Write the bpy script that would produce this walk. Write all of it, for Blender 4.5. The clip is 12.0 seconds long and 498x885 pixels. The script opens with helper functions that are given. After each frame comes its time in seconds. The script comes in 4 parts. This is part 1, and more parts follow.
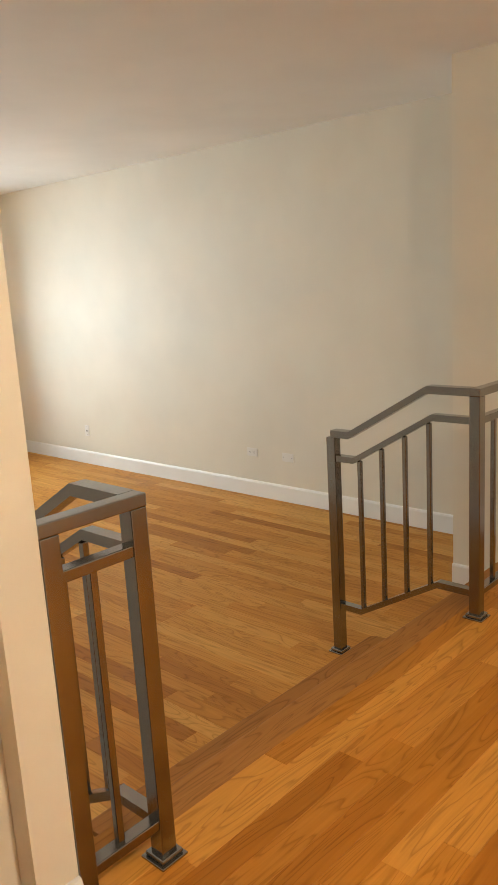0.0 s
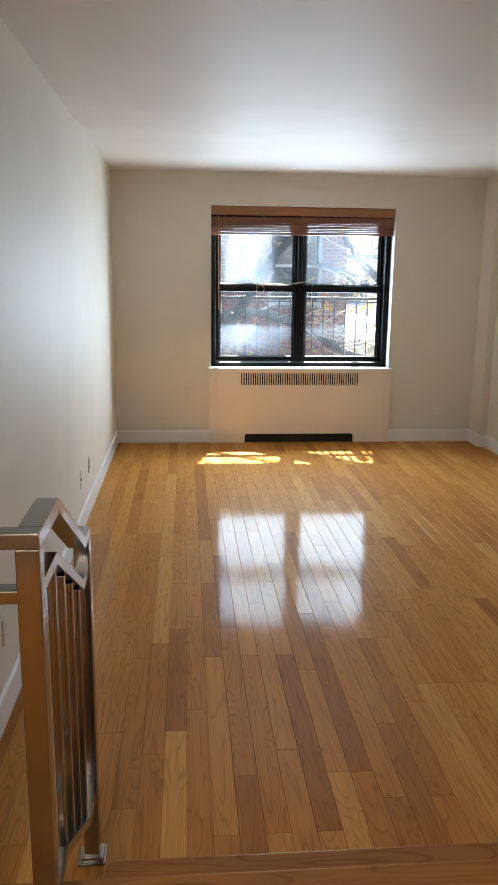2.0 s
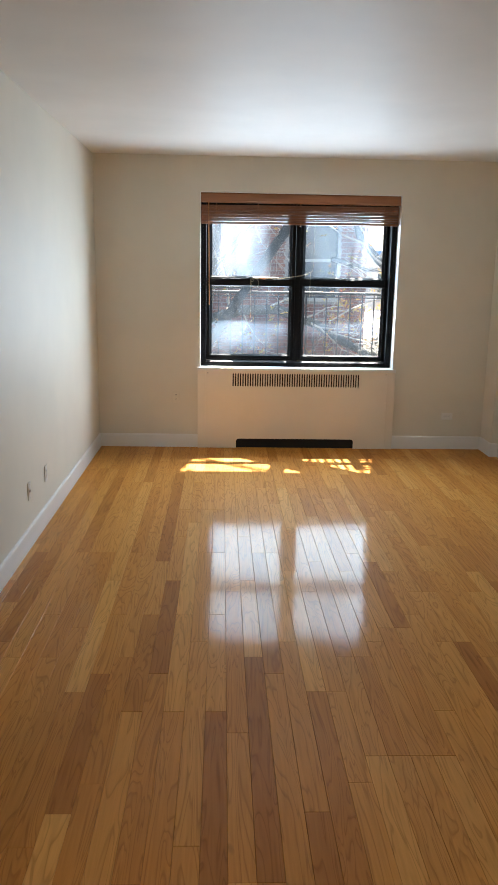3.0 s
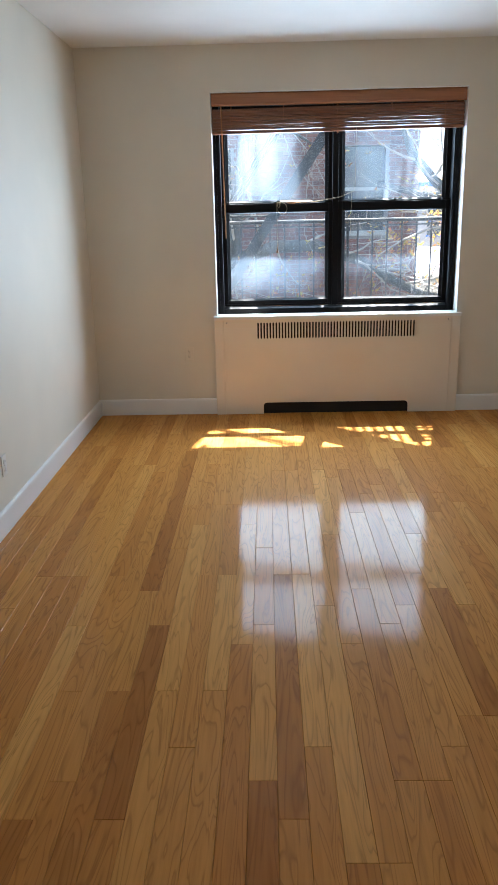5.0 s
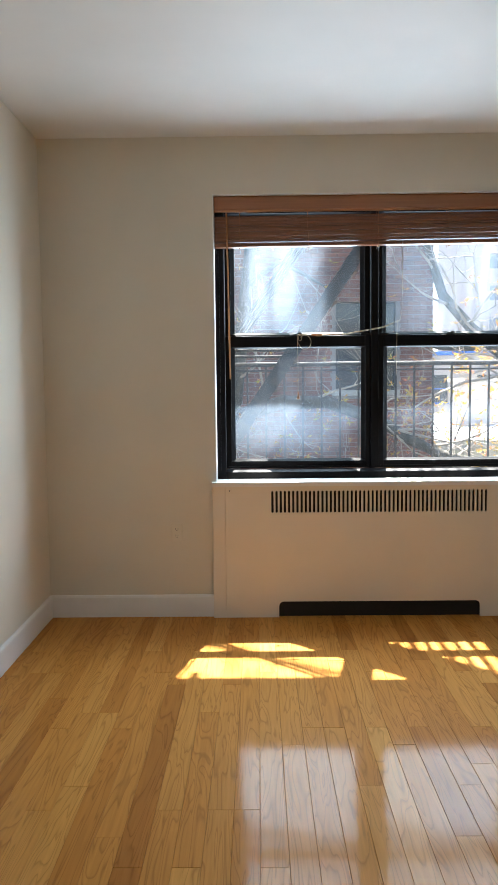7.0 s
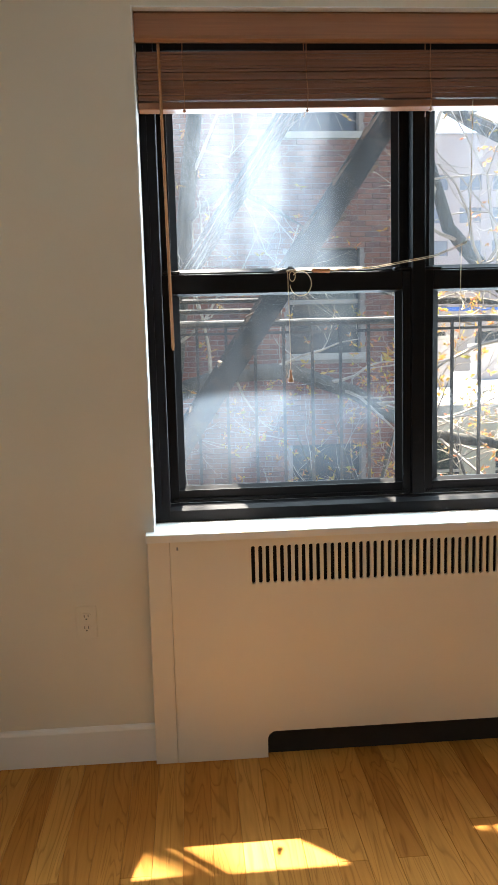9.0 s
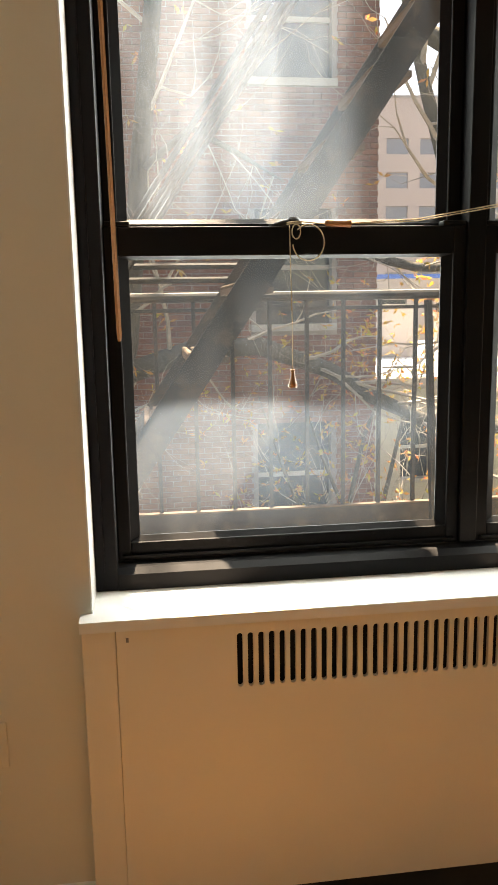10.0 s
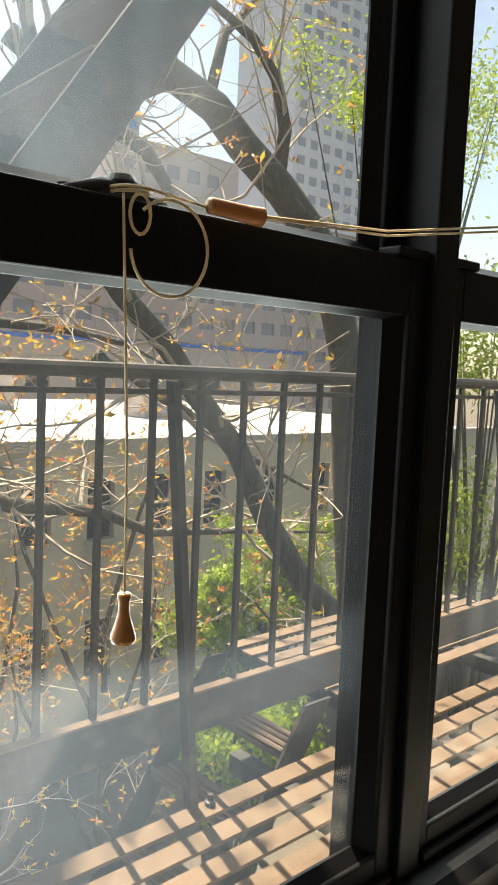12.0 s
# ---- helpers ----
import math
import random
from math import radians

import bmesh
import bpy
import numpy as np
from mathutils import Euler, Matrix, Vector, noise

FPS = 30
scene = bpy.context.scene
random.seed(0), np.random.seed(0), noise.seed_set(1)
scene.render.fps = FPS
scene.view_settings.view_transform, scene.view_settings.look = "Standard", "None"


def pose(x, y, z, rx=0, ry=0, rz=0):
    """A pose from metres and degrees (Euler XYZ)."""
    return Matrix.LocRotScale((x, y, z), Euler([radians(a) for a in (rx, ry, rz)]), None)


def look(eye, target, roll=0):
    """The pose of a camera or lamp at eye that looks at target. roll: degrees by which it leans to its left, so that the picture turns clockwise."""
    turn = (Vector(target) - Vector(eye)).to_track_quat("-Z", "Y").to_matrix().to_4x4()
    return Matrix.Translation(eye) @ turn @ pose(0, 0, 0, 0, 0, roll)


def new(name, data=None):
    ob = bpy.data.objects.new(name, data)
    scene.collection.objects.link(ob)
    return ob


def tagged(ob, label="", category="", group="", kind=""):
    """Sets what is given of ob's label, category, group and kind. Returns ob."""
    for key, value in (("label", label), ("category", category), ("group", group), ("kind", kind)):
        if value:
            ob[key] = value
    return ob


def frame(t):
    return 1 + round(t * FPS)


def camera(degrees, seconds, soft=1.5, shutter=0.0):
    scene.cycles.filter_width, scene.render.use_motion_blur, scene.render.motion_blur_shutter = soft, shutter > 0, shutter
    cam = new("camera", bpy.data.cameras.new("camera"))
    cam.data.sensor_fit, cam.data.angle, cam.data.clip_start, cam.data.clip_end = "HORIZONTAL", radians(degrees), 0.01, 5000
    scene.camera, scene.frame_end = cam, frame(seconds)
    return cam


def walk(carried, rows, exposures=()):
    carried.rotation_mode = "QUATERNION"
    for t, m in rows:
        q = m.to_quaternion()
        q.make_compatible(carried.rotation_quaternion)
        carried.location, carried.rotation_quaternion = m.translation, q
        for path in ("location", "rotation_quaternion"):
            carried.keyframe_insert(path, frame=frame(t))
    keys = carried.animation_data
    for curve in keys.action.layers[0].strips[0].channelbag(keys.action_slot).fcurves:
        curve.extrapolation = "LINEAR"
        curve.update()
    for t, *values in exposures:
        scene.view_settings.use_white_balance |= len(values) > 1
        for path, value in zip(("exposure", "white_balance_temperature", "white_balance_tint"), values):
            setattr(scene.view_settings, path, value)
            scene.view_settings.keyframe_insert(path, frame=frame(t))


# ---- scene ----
cam = camera(35.9, 12.0)
PATH = [
    (0, (-0.596, -8.118, 1.768), (0.832, -6.780, 1.354), -3.4),
    (0.3, (-0.420, -8.198, 1.777), (0.710, -6.608, 1.339), -1.4),
    (0.5, (-0.301, -8.247, 1.775), (0.693, -6.570, 1.330), -1.0),
    (0.7, (-0.152, -8.253, 1.759), (0.767, -6.533, 1.319), -0.9),
    (0.9, (-0.003, -8.267, 1.766), (0.857, -6.514, 1.329), 0.6),
    (1, (0.057, -8.231, 1.767), (0.875, -6.457, 1.335), 1.0),
    (1.5, (0.377, -8.162, 1.764), (0.809, -6.252, 1.353), 0.3),
    (2, (0.745, -8.172, 1.784), (0.907, -6.225, 1.357), 0.7),
    (2.5, (1.025, -7.951, 1.771), (1.135, -6.000, 1.344), 1.4),
    (4.5, (1.440, -6.594, 1.659), (1.389, -4.668, 1.120), -1.5),
    (5, (1.414, -6.244, 1.609), (1.361, -4.329, 1.036), -1.3),
    (5.5, (1.371, -5.962, 1.575), (1.431, -4.025, 1.082), -2.1),
    (6, (1.264, -5.575, 1.483), (1.284, -3.603, 1.152), -2.5),
    (6.5, (1.345, -5.061, 1.450), (1.277, -3.072, 1.252), -1.3),
    (7, (1.259, -4.519, 1.393), (1.234, -2.526, 1.238), -0.6),
    (7.5, (1.270, -4.032, 1.442), (1.175, -2.042, 1.267), 0.6),
    (9.5, (1.135, -2.088, 1.435), (1.341, -0.122, 1.127), -1.7),
    (10, (1.158, -1.676, 1.487), (1.407, 0.278, 1.138), -1.0),
    (10.5, (1.090, -1.300, 1.469), (1.562, 0.623, 1.189), -0.9),
    (11, (1.026, -0.954, 1.473), (1.806, 0.864, 1.175), -0.2),
    (11.5, (1.123, -0.635, 1.528), (2.101, 1.088, 1.261), 0.9),
    (12, (1.146, -0.389, 1.531), (2.470, 1.098, 1.345), 2.5),
]
EXPOSURES = [(0, 3.95, 7200, 10), (0.5, 3.68, 6450, 10), (1.0, 3.45, 6100, 10), (2.5, 3.15, 6350, 10), (5.5, 2.9, 5850, 10), (7.0, 2.72, 6300, 10), (7.5, 2.62, 6500, 10), (9.3, 2.62, 6950, 12), (10.0, 2.38, 9400, 17), (10.5, 1.97, 9200, 16), (11.5, 1.54, 8900, 13), (12, 1.46, 8600, 11)]
walk(cam, [(t, look(eye, target, roll)) for t, eye, target, roll in PATH], EXPOSURES)


# ---- light: high spring sun in front of the window, clear sky ----
sun_to = Vector((0.21, 1.0, 1.85)).normalized()
world = bpy.data.worlds.new("sky")
scene.world = world
world.use_nodes = True
wn = world.node_tree
sky = wn.nodes.new("ShaderNodeTexSky")
sky.sky_type, sky.sun_disc = "NISHITA", False
sky.sun_elevation, sky.sun_rotation = math.asin(sun_to.z), math.atan2(sun_to.x, sun_to.y)
wn.links.new(sky.outputs[0], wn.nodes["Background"].inputs["Color"])
wn.nodes["Background"].inputs["Strength"].default_value = 0.09
sun = new("sun", bpy.data.lights.new("sun", "SUN"))
sun.data.energy, sun.data.angle, sun.data.color = 5.0, radians(0.55), (1.0, 0.95, 0.87)
sun.matrix_world = look(sun_to * 30, (0, 0, 0))
# daylight, one lamp in the opening of each pane, turned away from the sunlit roof on the far side of the yard
for x, y, z, hgt in ((1.5035, 0.41, 1.275, 0.69), (2.435, 0.41, 1.275, 0.69), (1.5035, 0.41, 2.0, 0.60), (2.435, 0.41, 2.0, 0.60)):
    sky_lamp = new("sky_light", bpy.data.lights.new("sky_light", "AREA"))
    sky_lamp.data.shape, sky_lamp.data.size, sky_lamp.data.size_y = "RECTANGLE", 0.77, hgt
    sky_lamp.data.energy, sky_lamp.data.color = (6.5 if z < 1.6 else 5.1) * hgt, (0.65, 0.82, 0.96)
    sky_lamp.data.spread = radians(176)
    sky_lamp.matrix_world = pose(x, y, z, -92 if z < 1.6 else -80, 0, -15)

# ---- materials ----


def shader(name, color, rough=0.5, metal=0.0, coat=0.0):
    m = bpy.data.materials.new(name)
    m.use_nodes = True
    b = m.node_tree.nodes["Principled BSDF"]
    b.inputs["Base Color"].default_value = (*color, 1)
    b.inputs["Roughness"].default_value = rough
    b.inputs["Metallic"].default_value = metal
    b.inputs["Coat Weight"].default_value = coat
    return m, m.node_tree, b


def node(nt, kind, **values):
    n = nt.nodes.new("ShaderNode" + kind)
    for k, v in values.items():
        n.inputs[k.replace("_", " ")].default_value = v
    return n


def math_node(nt, op, a, b=None, clamp=False):
    n = nt.nodes.new("ShaderNodeMath")
    n.operation, n.use_clamp = op, clamp
    for i, v in enumerate((a, b)):
        if v is None:
            continue
        if isinstance(v, (int, float)):
            n.inputs[i].default_value = v
        else:
            nt.links.new(v, n.inputs[i])
    return n.outputs[0]


def coords(nt, scale=(1, 1, 1), kind="Object", offset=None):
    tc = nt.nodes.new("ShaderNodeTexCoord")
    mp = nt.nodes.new("ShaderNodeMapping")
    mp.inputs["Scale"].default_value = scale
    nt.links.new(tc.outputs[kind], mp.inputs["Vector"])
    if offset is not None:
        nt.links.new(offset, mp.inputs["Location"])
    return mp.outputs[0]


def noise_tex(nt, vec, scale, detail=4.0, rough=0.55, distortion=0.0):
    n = node(nt, "TexNoise", Scale=scale, Detail=detail, Roughness=rough, Distortion=distortion)
    nt.links.new(vec, n.inputs["Vector"])
    return n.outputs["Fac"]


def ramp(nt, fac, stops):
    r = nt.nodes.new("ShaderNodeValToRGB")
    while len(r.color_ramp.elements) < len(stops):
        r.color_ramp.elements.new(0.5)
    for e, (p, c) in zip(r.color_ramp.elements, stops):
        e.position, e.color = p, (*c, 1) if len(c) == 3 else c
    nt.links.new(fac, r.inputs["Fac"])
    return r.outputs["Color"]


def mix(nt, a, b, fac, kind="MIX"):
    n = nt.nodes.new("ShaderNodeMix")
    n.data_type, n.blend_type = "RGBA", kind
    for sock, v in ((n.inputs[0], fac), (n.inputs[6], a), (n.inputs[7], b)):
        if isinstance(v, (int, float)):
            sock.default_value = v
        elif isinstance(v, tuple):
            sock.default_value = (*v, 1)
        else:
            nt.links.new(v, sock)
    return n.outputs[2]


def bump(nt, b, height, strength=0.2, distance=0.01):
    n = node(nt, "Bump", Strength=strength, Distance=distance)
    nt.links.new(height, n.inputs["Height"])
    nt.links.new(n.outputs[0], b.inputs["Normal"])


def paint(name, color, rough=0.5, relief=0.12, grain=220.0):
    """Rolled wall paint: faint roller stipple, soft uneven patches."""
    m, nt, b = shader(name, color, rough)
    v = coords(nt)
    big = noise_tex(nt, v, 1.3, 3)
    small = noise_tex(nt, v, grain, 2)
    dark = tuple(c * 0.93 for c in color)
    nt.links.new(mix(nt, dark, color, ramp(nt, big, ((0.35, (0, 0, 0)), (0.65, (1, 1, 1))))), b.inputs["Base Color"])
    nt.links.new(math_node(nt, "ADD", math_node(nt, "MULTIPLY", big, 0.12), rough - 0.06), b.inputs["Roughness"])
    wave = math_node(nt, "ADD", small, math_node(nt, "MULTIPLY", noise_tex(nt, v, 6, 3), 2.0))
    bump(nt, b, wave, relief, 0.002)
    return m


def varnished_oak(name, tones, coat_rough=0.07):
    """Oak strips: one tone per strip, straight and cathedral grain along local y, glossy lacquer."""
    m, nt, b = shader(name, tones[1], 0.6, 0.0, 0.20)
    b.inputs["Specular IOR Level"].default_value = 0.04
    info, geo = nt.nodes.new("ShaderNodeObjectInfo"), nt.nodes.new("ShaderNodeNewGeometry")
    rnd = math_node(nt, "FRACT", math_node(nt, "ADD", info.outputs["Random"], geo.outputs["Random Per Island"]))
    shift = nt.nodes.new("ShaderNodeCombineXYZ")
    for i, k in enumerate((37.0, 61.0, 13.0)):
        nt.links.new(math_node(nt, "MULTIPLY", rnd, k), shift.inputs[i])
    fine = noise_tex(nt, coords(nt, (70, 2.6, 20), offset=shift.outputs[0]), 1.0, 6, 0.65)
    figure = noise_tex(nt, coords(nt, (13, 1.3, 4), offset=shift.outputs[0]), 1.0, 2, 0.4, 1.1)
    rings = math_node(nt, "FRACT", math_node(nt, "MULTIPLY", figure, 9.0))
    ring = ramp(nt, rings, ((0.0, (0.55, 0.50, 0.45)), (0.2, (0.9, 0.9, 0.9)), (0.5, (1, 1, 1)), (0.88, (0.95, 0.94, 0.92)), (1.0, (0.55, 0.50, 0.45))))
    tone = ramp(nt, rnd, tuple((i / (len(tones) - 1), t) for i, t in enumerate(tones)))
    shade = mix(nt, tone, ring, 0.62, "MULTIPLY")
    shade = mix(nt, shade, ramp(nt, fine, ((0.3, (0.62, 0.58, 0.52)), (0.62, (1, 1, 1)))), 0.42, "MULTIPLY")
    knots = noise_tex(nt, coords(nt, (9, 4, 4), offset=shift.outputs[0]), 1.0, 1)
    shade = mix(nt, shade, (0.1, 0.05, 0.02), math_node(nt, "MULTIPLY", ramp(nt, knots, ((0.79, (0, 0, 0)), (0.84, (1, 1, 1)))), 0.5))
    nt.links.new(shade, b.inputs["Base Color"])
    smear = noise_tex(nt, coords(nt, (3, 1.2, 1), offset=shift.outputs[0]), 1.5, 4)
    nt.links.new(math_node(nt, "ADD", math_node(nt, "MULTIPLY", smear, 0.08), coat_rough - 0.04), b.inputs["Coat Roughness"])
    b.inputs["Coat IOR"].default_value = 1.5
    # every strip lies a hair out of level, and cups along its length
    wave = math_node(nt, "ADD", math_node(nt, "MULTIPLY", fine, 0.05), noise_tex(nt, coords(nt, (14, 2.0, 1), offset=shift.outputs[0]), 1.0, 2))
    n = node(nt, "Bump", Strength=0.16, Distance=0.004)
    nt.links.new(wave, n.inputs["Height"])
    nt.links.new(n.outputs[0], b.inputs["Normal"])
    nt.links.new(n.outputs[0], b.inputs["Coat Normal"])
    return m


def metal_brushed(name, color, rough):
    """Satin metal: fine scratches, a few duller handled patches."""
    m, nt, b = shader(name, color, rough, 1.0)
    cloud = noise_tex(nt, coords(nt), 5, 2)
    fine = noise_tex(nt, coords(nt), 420, 2)
    k = math_node(nt, "ADD", math_node(nt, "MULTIPLY", fine, 0.06), math_node(nt, "MULTIPLY", cloud, 0.05))
    nt.links.new(math_node(nt, "ADD", k, rough - 0.055), b.inputs["Roughness"])
    return m


def worn_paint(name, color, worn, rough=0.35, amount=0.62):
    """Dark factory finish with dust and scuffs."""
    m, nt, b = shader(name, color, rough)
    v = coords(nt)
    dust = noise_tex(nt, v, 14, 6, 0.7)
    fine = noise_tex(nt, v, 160, 2)
    k = ramp(nt, dust, ((amount, (0, 0, 0)), (amount + 0.2, (1, 1, 1))))
    nt.links.new(mix(nt, color, worn, math_node(nt, "MULTIPLY", k, 0.6)), b.inputs["Base Color"])
    nt.links.new(math_node(nt, "ADD", math_node(nt, "MULTIPLY", dust, 0.3), rough - 0.12), b.inputs["Roughness"])
    bump(nt, b, math_node(nt, "ADD", fine, dust), 0.12, 0.001)
    return m


def wood_slat(name, color):
    m, nt, b = shader(name, color, 0.4, 0.0, 0.2)
    info = nt.nodes.new("ShaderNodeObjectInfo")
    shift = nt.nodes.new("ShaderNodeCombineXYZ")
    nt.links.new(math_node(nt, "MULTIPLY", info.outputs["Random"], 40.0), shift.inputs[0])
    g = noise_tex(nt, coords(nt, (2.5, 60, 160), offset=shift.outputs[0]), 1.0, 5, 0.6)
    tone = mix(nt, tuple(c * 0.55 for c in color), tuple(min(1, c * 1.35) for c in color), g)
    tone = mix(nt, tone, tuple(c * 0.6 for c in color), math_node(nt, "MULTIPLY", info.outputs["Random"], 0.5))
    nt.links.new(tone, b.inputs["Base Color"])
    bump(nt, b, g, 0.15, 0.001)
    return m


def brickwork(name, scale=1.0):
    m, nt, b = shader(name, (0.25, 0.1, 0.06), 0.9)
    v = coords(nt, (1, 1, 1), "Object")
    sw = nt.nodes.new("ShaderNodeSeparateXYZ")
    cb = nt.nodes.new("ShaderNodeCombineXYZ")
    nt.links.new(v, sw.inputs[0])
    nt.links.new(math_node(nt, "ADD", sw.outputs[0], sw.outputs[1]), cb.inputs[0])
    nt.links.new(sw.outputs[2], cb.inputs[1])
    t = node(nt, "TexBrick", Scale=1.0, Mortar_Size=0.006, Bias=0.0, Brick_Width=0.21 * scale, Row_Height=0.072 * scale)
    t.inputs["Color1"].default_value = (0.30, 0.11, 0.06, 1)
    t.inputs["Color2"].default_value = (0.19, 0.065, 0.04, 1)
    t.inputs["Mortar"].default_value = (0.30, 0.27, 0.24, 1)
    nt.links.new(cb.outputs[0], t.inputs["Vector"])
    soot = noise_tex(nt, v, 0.7, 5)
    nt.links.new(mix(nt, t.outputs["Color"], (0.09, 0.06, 0.05), math_node(nt, "MULTIPLY", soot, 0.6)), b.inputs["Base Color"])
    bump(nt, b, math_node(nt, "SUBTRACT", noise_tex(nt, v, 40, 4), t.outputs["Fac"]), 0.5, 0.01)
    return m


def fired_brick(name, tones):
    """One tone per brick, pitted, with soot in large soft patches."""
    m, nt, b = shader(name, tones[0], 0.9)
    info, geo = nt.nodes.new("ShaderNodeObjectInfo"), nt.nodes.new("ShaderNodeNewGeometry")
    rnd = math_node(nt, "FRACT", math_node(nt, "ADD", info.outputs["Random"], geo.outputs["Random Per Island"]))
    c = ramp(nt, rnd, tuple((i / (len(tones) - 1), t) for i, t in enumerate(tones)))
    pits = noise_tex(nt, geo.outputs["Position"], 45, 4)
    soot = noise_tex(nt, geo.outputs["Position"], 0.7, 5)
    c = mix(nt, c, ramp(nt, pits, ((0.3, (0.6, 0.6, 0.6)), (0.65, (1, 1, 1)))), 0.6, "MULTIPLY")
    nt.links.new(mix(nt, c, (0.09, 0.06, 0.05), math_node(nt, "MULTIPLY", soot, 0.55)), b.inputs["Base Color"])
    bump(nt, b, pits, 0.4, 0.006)
    return m


def plain(name, color, rough=0.8, scale=3.0, spread=0.25, relief=0.2):
    """Mineral or painted surface outdoors, blotched at two scales."""
    m, nt, b = shader(name, color, rough)
    v = coords(nt)
    k = math_node(nt, "ADD", math_node(nt, "MULTIPLY", noise_tex(nt, v, scale, 5), 0.7), math_node(nt, "MULTIPLY", noise_tex(nt, v, scale * 14, 3), 0.3))
    lo, hi = tuple(c * (1 - spread) for c in color), tuple(min(1.0, c * (1 + spread)) for c in color)
    nt.links.new(mix(nt, lo, hi, ramp(nt, k, ((0.3, (0, 0, 0)), (0.7, (1, 1, 1))))), b.inputs["Base Color"])
    bump(nt, b, k, relief, 0.02)
    return m


def bark_material(name):
    m, nt, b = shader(name, (0.09, 0.07, 0.055), 0.9)
    v = coords(nt, (1, 1, 0.25))
    r = noise_tex(nt, v, 26, 6, 0.65, 0.4)
    big = noise_tex(nt, coords(nt), 2.5, 3)
    c = ramp(nt, r, ((0.3, (0.035, 0.028, 0.022)), (0.7, (0.16, 0.13, 0.10))))
    nt.links.new(mix(nt, c, (0.13, 0.13, 0.08), math_node(nt, "MULTIPLY", big, 0.4)), b.inputs["Base Color"])
    bump(nt, b, r, 0.7, 0.03)
    return m


def leaf_material(name, tones):
    m, nt, b = shader(name, tones[0], 0.5)
    geo = nt.nodes.new("ShaderNodeNewGeometry")
    c = ramp(nt, geo.outputs["Random Per Island"], tuple((i / (len(tones) - 1), t) for i, t in enumerate(tones)))
    nt.links.new(c, b.inputs["Base Color"])
    tr = nt.nodes.new("ShaderNodeBsdfTranslucent")
    nt.links.new(c, tr.inputs["Color"])
    ms = node(nt, "MixShader", Fac=0.5)
    nt.links.new(b.outputs[0], ms.inputs[1])
    nt.links.new(tr.outputs[0], ms.inputs[2])
    nt.links.new(ms.outputs[0], nt.nodes["Material Output"].inputs["Surface"])
    return m


def dusty_glass(name):
    """Clear pane with a film of dust, wiped in vertical streaks; sunlit haze is painted in as denser film."""
    m, nt, b = shader(name, (1, 1, 1), 0.02)
    v = coords(nt)
    pos = nt.nodes.new("ShaderNodeSeparateXYZ")
    nt.links.new(v, pos.inputs[0])
    x, z = pos.outputs[0], math_node(nt, "ADD", pos.outputs[2], math_node(nt, "MULTIPLY", noise_tex(nt, v, 2.2, 2), 0.10))
    streak = ramp(nt, noise_tex(nt, coords(nt, (7, 1, 0.55)), 1.0, 4, 0.6, 0.3), ((0.33, (0.25, 0.25, 0.25)), (0.70, (1, 1, 1))))
    cloud = ramp(nt, noise_tex(nt, coords(nt, (1, 1, 0.35)), 3.0, 4, 0.6), ((0.30, (0.35, 0.35, 0.35)), (0.70, (1, 1, 1))))
    speck = ramp(nt, noise_tex(nt, v, 260, 2), ((0.62, (0, 0, 0)), (0.78, (1, 1, 1))))

    def soft(value, a, b_):
        r = nt.nodes.new("ShaderNodeMapRange")
        r.interpolation_type = "SMOOTHSTEP"
        nt.links.new(value, r.inputs["Value"])
        r.inputs["From Min"].default_value, r.inputs["From Max"].default_value = a, b_
        return r.outputs["Result"]

    # sunlit haze put into the film: a wiped band low on the lower panes, long runs down the upper panes that thin out
    # to one side
    low = math_node(nt, "MULTIPLY", soft(z, 0.88, 1.16), soft(x, 1.85, 1.40))
    low = math_node(nt, "MAXIMUM", low, math_node(nt, "MULTIPLY", soft(z, 1.12, 1.24), 0.45))
    band = math_node(nt, "MULTIPLY", soft(z, 1.32, 1.27), low)
    band = math_node(nt, "MULTIPLY", math_node(nt, "ADD", math_node(nt, "MULTIPLY", cloud, 0.7), 0.3), band)
    high = math_node(nt, "MULTIPLY", soft(z, 1.66, 1.80), math_node(nt, "ADD", soft(x, 1.75, 1.45), math_node(nt, "MULTIPLY", soft(x, 1.95, 2.02), 0.55)))
    runs = math_node(nt, "MULTIPLY", math_node(nt, "MULTIPLY", streak, cloud), math_node(nt, "ADD", math_node(nt, "MULTIPLY", high, 1.0), 0.10))
    film = math_node(nt, "ADD", math_node(nt, "MULTIPLY", band, 0.032), math_node(nt, "MULTIPLY", runs, 0.09))
    film = math_node(nt, "ADD", film, math_node(nt, "ADD", math_node(nt, "MULTIPLY", speck, 0.006), 0.002), clamp=True)
    clear, gloss = nt.nodes.new("ShaderNodeBsdfTransparent"), nt.nodes.new("ShaderNodeBsdfGlossy")
    gloss.inputs["Roughness"].default_value = 0.02
    clear.inputs["Color"].default_value = (0.93, 0.95, 0.95, 1)
    facing = node(nt, "LayerWeight", Blend=0.5)
    rim = math_node(nt, "POWER", facing.outputs["Facing"], 4.0)
    pane = nt.nodes.new("ShaderNodeMixShader")
    nt.links.new(math_node(nt, "ADD", math_node(nt, "MULTIPLY", rim, 0.35), 0.02), pane.inputs[0])
    nt.links.new(clear.outputs[0], pane.inputs[1])
    nt.links.new(gloss.outputs[0], pane.inputs[2])
    dust = nt.nodes.new("ShaderNodeBsdfTranslucent")
    # dust tinted bluish for the sky light scattered in it
    dust.inputs["Color"].default_value = (0.64, 0.71, 0.80, 1)
    both = nt.nodes.new("ShaderNodeMixShader")
    nt.links.new(film, both.inputs[0])
